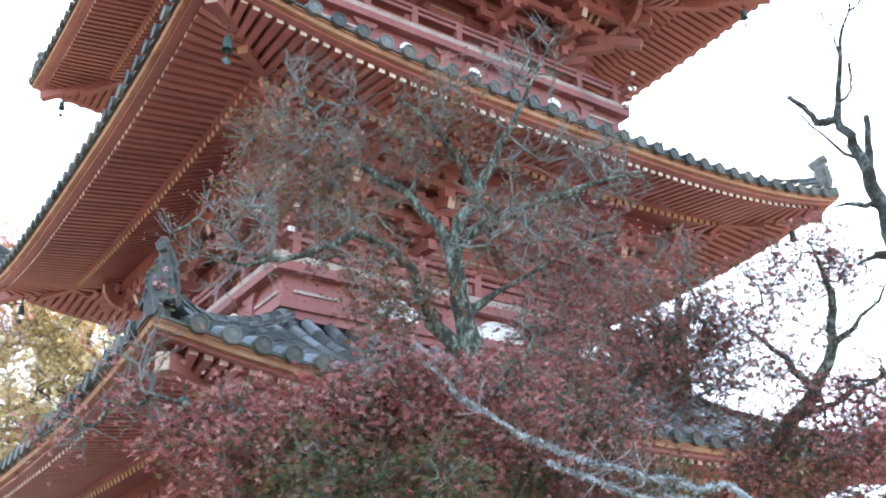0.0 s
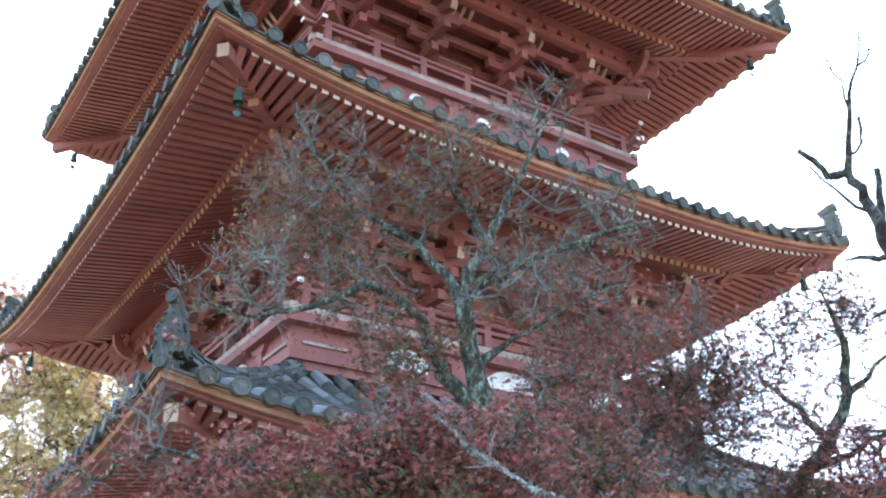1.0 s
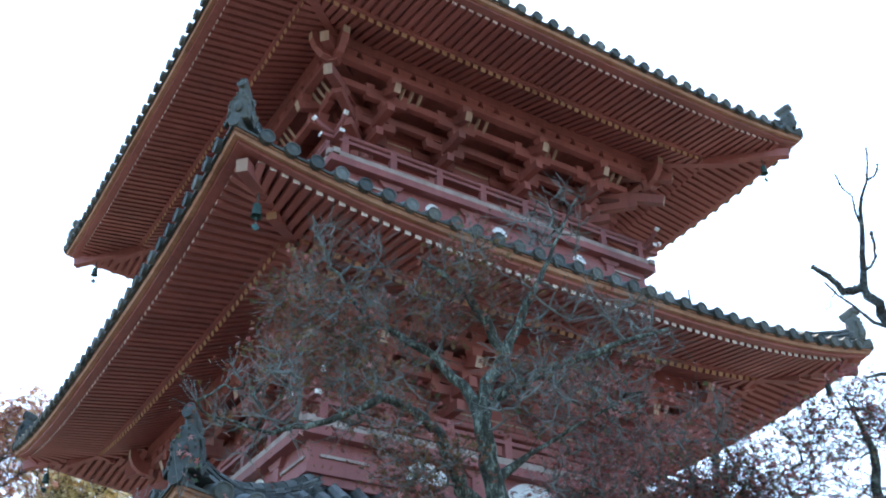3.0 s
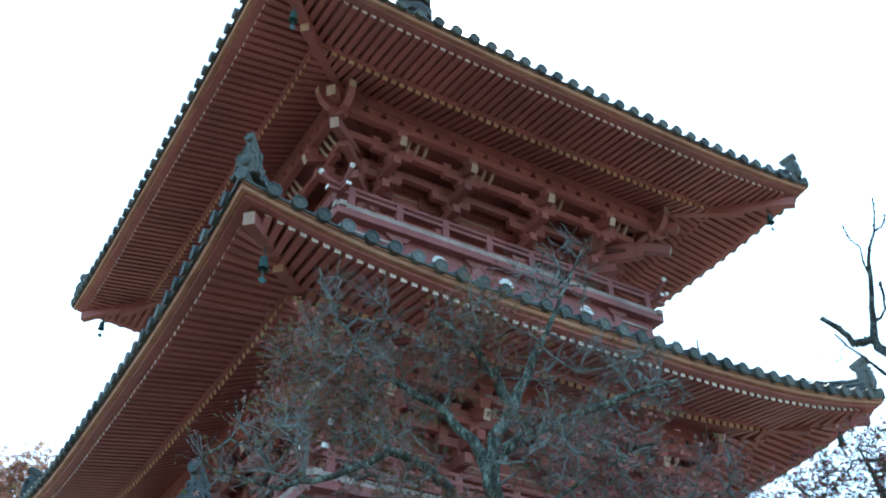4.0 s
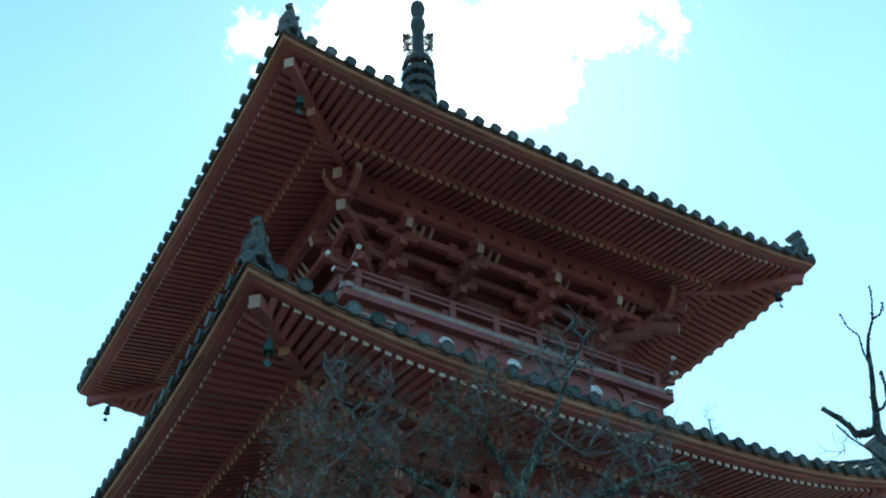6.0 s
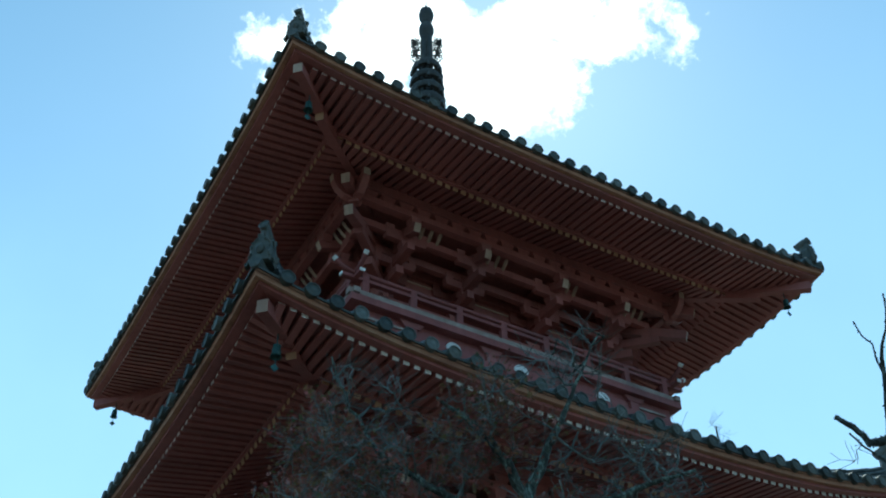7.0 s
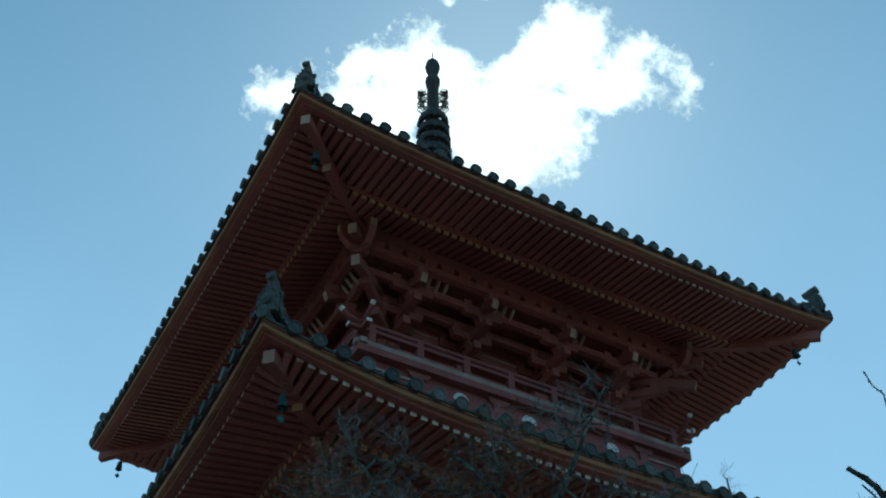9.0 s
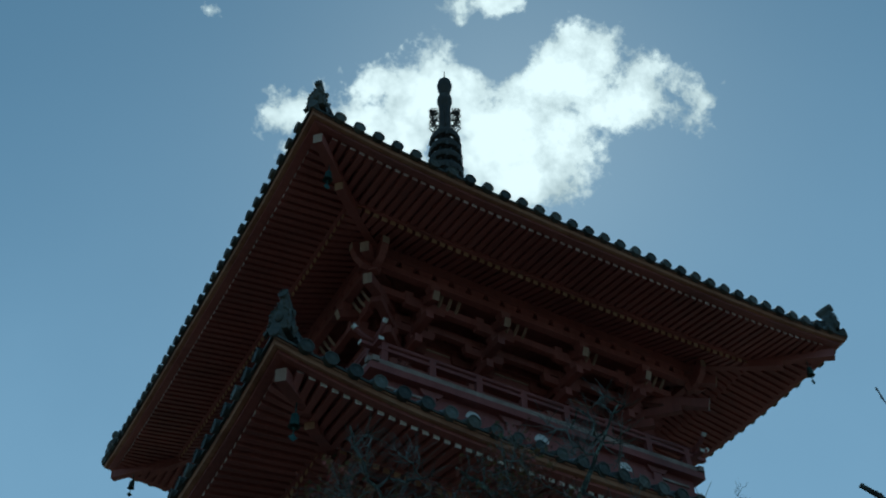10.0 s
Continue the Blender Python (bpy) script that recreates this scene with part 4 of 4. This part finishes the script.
LEAVES = [LEAF_RED, LEAF_BROWN, LEAF_GREEN, LEAF_DARK, LEAF_YELLOW, LEAF_PINK]
MAPLE_LIMBS = [
    [(-3.75, -7.75, 0.00, 0.130), (-3.80, -7.70, 1.80, 0.105), (-3.80, -7.66, 3.37, 0.080), (-3.84, -7.62, 3.85, 0.066), (-3.90, -7.61, 4.28, 0.058), (-3.81, -7.67, 4.61, 0.042), (-3.61, -7.75, 5.06, 0.030), (-3.42, -7.84, 5.54, 0.015), (-3.22, -8.02, 6.05, 0.005)],
    [(-3.82, -7.64, 3.55, 0.055), (-4.08, -7.53, 3.88, 0.048), (-4.19, -7.53, 4.13, 0.040), (-4.47, -7.48, 4.32, 0.030), (-4.80, -7.42, 4.18, 0.022), (-5.20, -7.35, 4.00, 0.014), (-5.58, -7.31, 4.04, 0.006)],
    [(-3.90, -7.61, 4.28, 0.050), (-3.97, -7.50, 4.52, 0.036), (-4.16, -7.31, 4.84, 0.026), (-4.48, -7.08, 5.13, 0.018), (-4.68, -6.92, 5.56, 0.012), (-4.85, -6.85, 5.99, 0.006)],
    [(-3.77, -7.69, 4.69, 0.040), (-3.95, -7.69, 5.03, 0.030), (-4.19, -7.65, 5.24, 0.020), (-4.35, -7.55, 5.42, 0.008)],
    [(-3.86, -7.63, 4.40, 0.045), (-3.47, -7.80, 4.64, 0.030), (-3.08, -8.00, 4.83, 0.022), (-2.73, -8.21, 4.97, 0.008)],
    [(-3.91, -7.59, 3.81, 0.050), (-3.61, -7.69, 4.04, 0.018), (-3.31, -7.80, 4.26, 0.012), (-3.08, -8.01, 4.40, 0.006)]]
MAPLE_LOBES = [
    (-4.63, -7.00, 5.49, 0.42, 50, 0.03, 1),
    (-4.93, -7.03, 5.10, 0.28, 34, 0.85, 1),
    (-4.68, -7.14, 4.78, 0.32, 40, 0.85, 1),
    (-4.26, -7.25, 5.02, 0.40, 42, 0.20, 1),
    (-4.04, -7.63, 5.21, 0.42, 45, 0.70, 1),
    (-3.40, -7.86, 5.78, 0.36, 32, 0.00, 1),
    (-3.34, -7.78, 4.95, 0.45, 42, 0.12, 1),
    (-2.87, -8.07, 4.95, 0.32, 38, 0.10, 1),
    (-5.34, -7.30, 4.14, 0.36, 36, 0.20, 1),
    (-4.57, -7.43, 4.27, 0.34, 38, 0.55, 1),
    (-3.12, -7.83, 4.46, 0.45, 65, 0.40, 0),
    (-4.35, -7.55, 3.89, 0.28, 36, 1.00, 1),
    (-3.82, -8.04, 4.29, 0.36, 36, 0.25, 1),
    (-5.16, -7.26, 4.43, 0.25, 24, 0.50, 1)]
LOW_LIMBS = [
    [(-4.90, -7.90, 0.00, 0.090), (-4.85, -7.85, 1.30, 0.075), (-4.73, -7.91, 2.59, 0.060), (-4.94, -7.80, 2.83, 0.040), (-5.33, -7.62, 3.03, 0.020), (-5.79, -7.46, 3.09, 0.008)],
    [(-4.73, -7.91, 2.59, 0.050), (-4.37, -8.01, 2.88, 0.035), (-4.05, -8.11, 3.18, 0.020), (-3.75, -8.22, 3.54, 0.010)],
    [(-4.83, -7.85, 2.71, 0.040), (-4.78, -7.99, 2.98, 0.025), (-4.84, -7.96, 3.23, 0.010)]]
LOW_LOBES = [
    (-5.56, -7.53, 2.91, 0.16, 22, 0.60, 0),
    (-5.84, -7.44, 3.05, 0.16, 16, 0.25, 0),
    (-5.23, -7.66, 2.82, 0.35, 100, 0.90, 0),
    (-4.84, -7.85, 2.95, 0.30, 85, 0.90, 0),
    (-4.60, -7.98, 3.17, 0.24, 55, 0.90, 0),
    (-4.37, -8.01, 2.94, 0.39, 100, 0.90, 0),
    (-5.07, -7.95, 2.57, 0.33, 80, 0.90, 2),
    (-4.63, -8.20, 2.54, 0.34, 80, 1.00, 2),
    (-3.94, -8.07, 3.09, 0.39, 90, 0.90, 0),
    (-6.14, -7.36, 2.91, 0.14, 14, 0.30, 0),
    (-5.38, -7.60, 3.06, 0.13, 16, 0.50, 0),
    (-5.79, -7.35, 3.40, 0.20, 22, 0.10, 0)]
SIDE_LIMBS = [
    [(-2.35, -7.55, 0.00, 0.100), (-2.35, -7.60, 1.50, 0.085), (-2.80, -7.72, 2.79, 0.060), (-2.75, -7.77, 3.23, 0.045), (-2.57, -7.96, 3.63, 0.030), (-2.34, -8.20, 3.96, 0.012)],
    [(-2.78, -7.74, 2.97, 0.050), (-3.11, -7.58, 3.30, 0.030), (-3.27, -7.45, 3.70, 0.012)],
    [(-2.77, -7.75, 3.08, 0.020), (-2.36, -8.03, 3.37, 0.012), (-2.08, -8.36, 3.64, 0.005)]]
SIDE_LOBES = [
    (-2.99, -7.68, 4.00, 0.38, 75, 0.40, 0),
    (-2.61, -7.91, 4.08, 0.36, 65, 0.35, 0),
    (-2.32, -8.08, 3.96, 0.34, 55, 0.60, 3),
    (-3.27, -7.58, 3.66, 0.36, 75, 0.50, 0),
    (-2.84, -7.82, 3.66, 0.38, 80, 0.55, 0),
    (-3.20, -7.77, 3.06, 0.40, 90, 0.85, 2),
    (-3.60, -7.70, 2.83, 0.42, 80, 0.90, 2),
    (-2.15, -8.27, 3.65, 0.28, 40, 0.80, 3),
    (-2.34, -8.06, 4.39, 0.26, 30, 0.15, 0),
    (-3.19, -8.04, 2.74, 0.34, 60, 0.85, 0),
    (-2.92, -8.31, 2.65, 0.22, 35, 1.00, 2),
    (-3.01, -7.94, 3.16, 0.22, 35, 1.00, 0),
    (-2.55, -7.94, 3.67, 0.30, 50, 0.80, 0),
    (-2.25, -8.06, 3.50, 0.32, 60, 0.85, 3),
    (-2.30, -8.21, 3.84, 0.26, 36, 0.60, 3)]
RIGHT_LIMBS = [
    [(-1.50, -7.75, 0.00, 0.100), (-1.48, -7.80, 1.60, 0.085), (-1.45, -7.87, 2.89, 0.070), (-1.35, -8.00, 3.31, 0.060), (-1.19, -8.21, 3.61, 0.050), (-1.09, -8.36, 3.93, 0.040), (-1.06, -8.41, 4.32, 0.030), (-1.11, -8.33, 4.75, 0.010)],
    [(-1.19, -8.21, 3.61, 0.040), (-1.33, -8.03, 3.94, 0.020), (-1.47, -7.83, 4.24, 0.008)],
    [(-1.09, -8.36, 3.93, 0.030), (-0.95, -8.57, 4.11, 0.015), (-0.86, -8.73, 4.34, 0.008)],
    [(-1.30, -8.06, 3.43, 0.040), (-1.15, -8.44, 3.52, 0.020), (-0.96, -8.75, 3.71, 0.010)]]
RIGHT_LOBES = [
    (-1.13, -8.30, 4.57, 0.36, 50, 0.80, 3),
    (-1.37, -7.97, 4.31, 0.34, 45, 0.70, 3),
    (-1.29, -8.08, 3.85, 0.38, 45, 0.60, 3),
    (-0.98, -8.52, 4.47, 0.30, 30, 0.50, 3),
    (-1.06, -8.58, 3.83, 0.36, 30, 0.30, 3),
    (-1.34, -8.52, 3.24, 0.40, 70, 1.00, 0),
    (-1.58, -8.18, 2.93, 0.36, 50, 0.90, 2),
    (-1.20, -8.75, 3.36, 0.36, 60, 1.00, 0),
    (-1.46, -8.70, 2.89, 0.40, 60, 1.00, 0),
    (-1.62, -8.13, 3.25, 0.22, 28, 0.80, 3),
    (-1.89, -8.11, 2.92, 0.22, 30, 0.90, 0)]
BARE_LIMBS = [
    [(-5.62, -11.60, 0.00, 0.034), (-5.63, -11.62, 1.30, 0.028), (-5.733, -11.648, 2.190, 0.020), (-5.802, -11.660, 2.296, 0.016), (-5.838, -11.672, 2.363, 0.0135), (-5.858, -11.678, 2.398, 0.012), (-5.883, -11.682, 2.437, 0.010), (-5.910, -11.684, 2.474, 0.0085), (-5.926, -11.682, 2.502, 0.008)],
    [(-5.926, -11.681, 2.506, 0.007), (-5.946, -11.705, 2.550, 0.0048), (-5.964, -11.728, 2.587, 0.004), (-5.983, -11.772, 2.646, 0.0018), (-6.002, -11.800, 2.689, 0.0011)],
    [(-5.965, -11.731, 2.591, 0.002), (-5.998, -11.742, 2.625, 0.0013), (-6.033, -11.752, 2.658, 0.0011)],
    [(-5.983, -11.771, 2.644, 0.0013), (-5.979, -11.785, 2.657, 0.0014), (-5.979, -11.798, 2.671, 0.001)],
    [(-5.928, -11.673, 2.505, 0.008), (-5.944, -11.659, 2.501, 0.007), (-5.962, -11.657, 2.511, 0.005), (-5.983, -11.655, 2.522, 0.005), (-6.007, -11.651, 2.534, 0.004)],
    [(-5.870, -11.687, 2.429, 0.009), (-5.880, -11.699, 2.465, 0.006), (-5.893, -11.712, 2.504, 0.005)],
    [(-5.926, -11.689, 2.520, 0.003), (-5.927, -11.713, 2.546, 0.002), (-5.937, -11.724, 2.564, 0.002), (-5.947, -11.732, 2.579, 0.003)],
    [(-5.880, -11.670, 2.436, 0.004), (-5.936, -11.648, 2.483, 0.002), (-5.979, -11.649, 2.514, 0.0015)],
    [(-5.836, -11.673, 2.363, 0.008), (-5.855, -11.662, 2.366, 0.005), (-5.871, -11.652, 2.366, 0.005), (-5.902, -11.628, 2.362, 0.0015)],
    [(-5.796, -11.659, 2.288, 0.010), (-5.819, -11.641, 2.284, 0.008), (-5.832, -11.635, 2.288, 0.005), (-5.848, -11.615, 2.271, 0.002)]]
BARE_LOBES = [
    (-5.96, -11.63, 2.50, 0.04, 6, 0.00, 0),
    (-5.84, -11.64, 2.30, 0.05, 14, 0.00, 0),
    (-5.80, -11.64, 2.22, 0.07, 16, 0.00, 0)]
TOP_LIMBS = [
    [(10.62, 3.70, 0.00, 0.220), (10.62, 3.60, 8.00, 0.140), (10.62, 3.40, 13.31, 0.050), (10.62, 3.40, 15.31, 0.020)]]
TOP_LOBES = [
    (10.64, 3.38, 15.59, 0.35, 9, 0.00, 0),
    (10.75, 3.26, 15.10, 0.28, 6, 0.00, 0),
    (10.53, 3.51, 15.00, 0.40, 8, 0.00, 0)]
LICHEN_LIMBS = [
    [(-3.20, -9.90, 0.00, 0.090), (-3.35, -9.80, 1.50, 0.075), (-3.84, -9.68, 2.32, 0.020), (-4.05, -9.44, 2.46, 0.013), (-4.29, -9.21, 2.56, 0.010), (-4.57, -8.97, 2.72, 0.007), (-4.75, -8.84, 2.90, 0.005), (-4.86, -8.76, 3.07, 0.002)],
    [(-3.84, -9.68, 2.32, 0.015), (-4.12, -9.37, 2.39, 0.010), (-4.31, -9.19, 2.49, 0.008), (-4.44, -9.08, 2.57, 0.004)]]
LICHEN_LOBES = [
    (-4.67, -8.90, 2.84, 0.06, 3, 0.00, 0),
    (-4.29, -9.21, 2.54, 0.08, 5, 0.00, 0),
    (-4.12, -9.37, 2.45, 0.08, 5, 0.00, 0)]
FAR_LIMBS = [
    [(-5.50, 12.50, 0.00, 0.300), (-5.40, 12.40, 4.00, 0.220), (-3.69, 12.20, 7.02, 0.150), (-3.75, 12.21, 8.87, 0.100), (-4.30, 12.28, 10.77, 0.030)],
    [(-3.66, 12.20, 7.54, 0.100), (-2.23, 11.94, 8.48, 0.050), (-1.07, 11.67, 9.29, 0.020)]]
FAR_LOBES = [
    (-4.44, 12.30, 10.17, 2.00, 90, 1.00, 5),
    (-2.59, 12.02, 8.44, 1.70, 130, 1.00, 4),
    (-1.43, 11.77, 9.11, 1.10, 70, 1.00, 4),
    (-2.47, 11.99, 6.72, 1.80, 120, 1.00, 4),
    (-1.24, 11.72, 7.46, 1.20, 70, 1.00, 4),
    (-4.05, 12.25, 11.55, 1.00, 50, 1.00, 5),
    (-0.75, 11.59, 6.42, 1.20, 60, 1.00, 4),
    (-1.55, 11.79, 10.12, 0.90, 50, 1.00, 4),
    (-2.58, 12.01, 10.15, 1.00, 60, 1.00, 4),
    (-0.57, 11.54, 8.76, 0.90, 40, 1.00, 4)]

grow_tree("maple_tree", "half-bare maple with a forked, grey-green lichened trunk and dull red leaves", MAPLE_LIMBS, MAPLE_LOBES, 3, BARK, TWIG, LEAVES, group="maples before the pagoda", leaf_size=0.029, per_tip=40, twigs=8)
grow_tree("maple_tree", "low spreading maple with dense red leaves, green beneath", LOW_LIMBS, LOW_LOBES, 5, BARK, TWIG, LEAVES, group="maples before the pagoda", leaf_size=0.030, per_tip=48, twigs=4)
grow_tree("maple_tree", "leafy maple with dense dull red leaves beside the bare one", SIDE_LIMBS, SIDE_LOBES, 7, DARK_BARK, TWIG, LEAVES, group="maples before the pagoda", leaf_size=0.028, per_tip=38, twigs=5)
grow_tree("maple_tree", "slender dark-barked maple with sparse dark red leaves", RIGHT_LIMBS, RIGHT_LOBES, 9, BARK, DARK_TWIG, LEAVES, group="maples before the pagoda", leaf_size=0.030, per_tip=34, twigs=4)
grow_tree("bare_tree", "leafless sapling with pruned, lichened shoots", BARE_LIMBS, BARE_LOBES, 11, BARE_BARK, DARK_TWIG, LEAVES, reach=0.25, twigs=1, fuzz=9)
grow_tree("bare_tree", "tall bare tree whose top shows over the roof", TOP_LIMBS, TOP_LOBES, 12, DARK_BARK, DARK_TWIG, LEAVES, reach=1.3, twigs=2)
grow_tree("lichened_tree", "thin leaning tree covered in white lichen", LICHEN_LIMBS, LICHEN_LOBES, 13, LICHEN, LICHEN, LEAVES, twigs=2, fuzz=90)
grow_tree("autumn_tree", "yellow-leaved autumn tree behind the pagoda", FAR_LIMBS, FAR_LOBES, 15, DARK_BARK, DARK_TWIG, LEAVES, leaf_size=0.105, per_tip=44, twigs=3, reach=3.2)
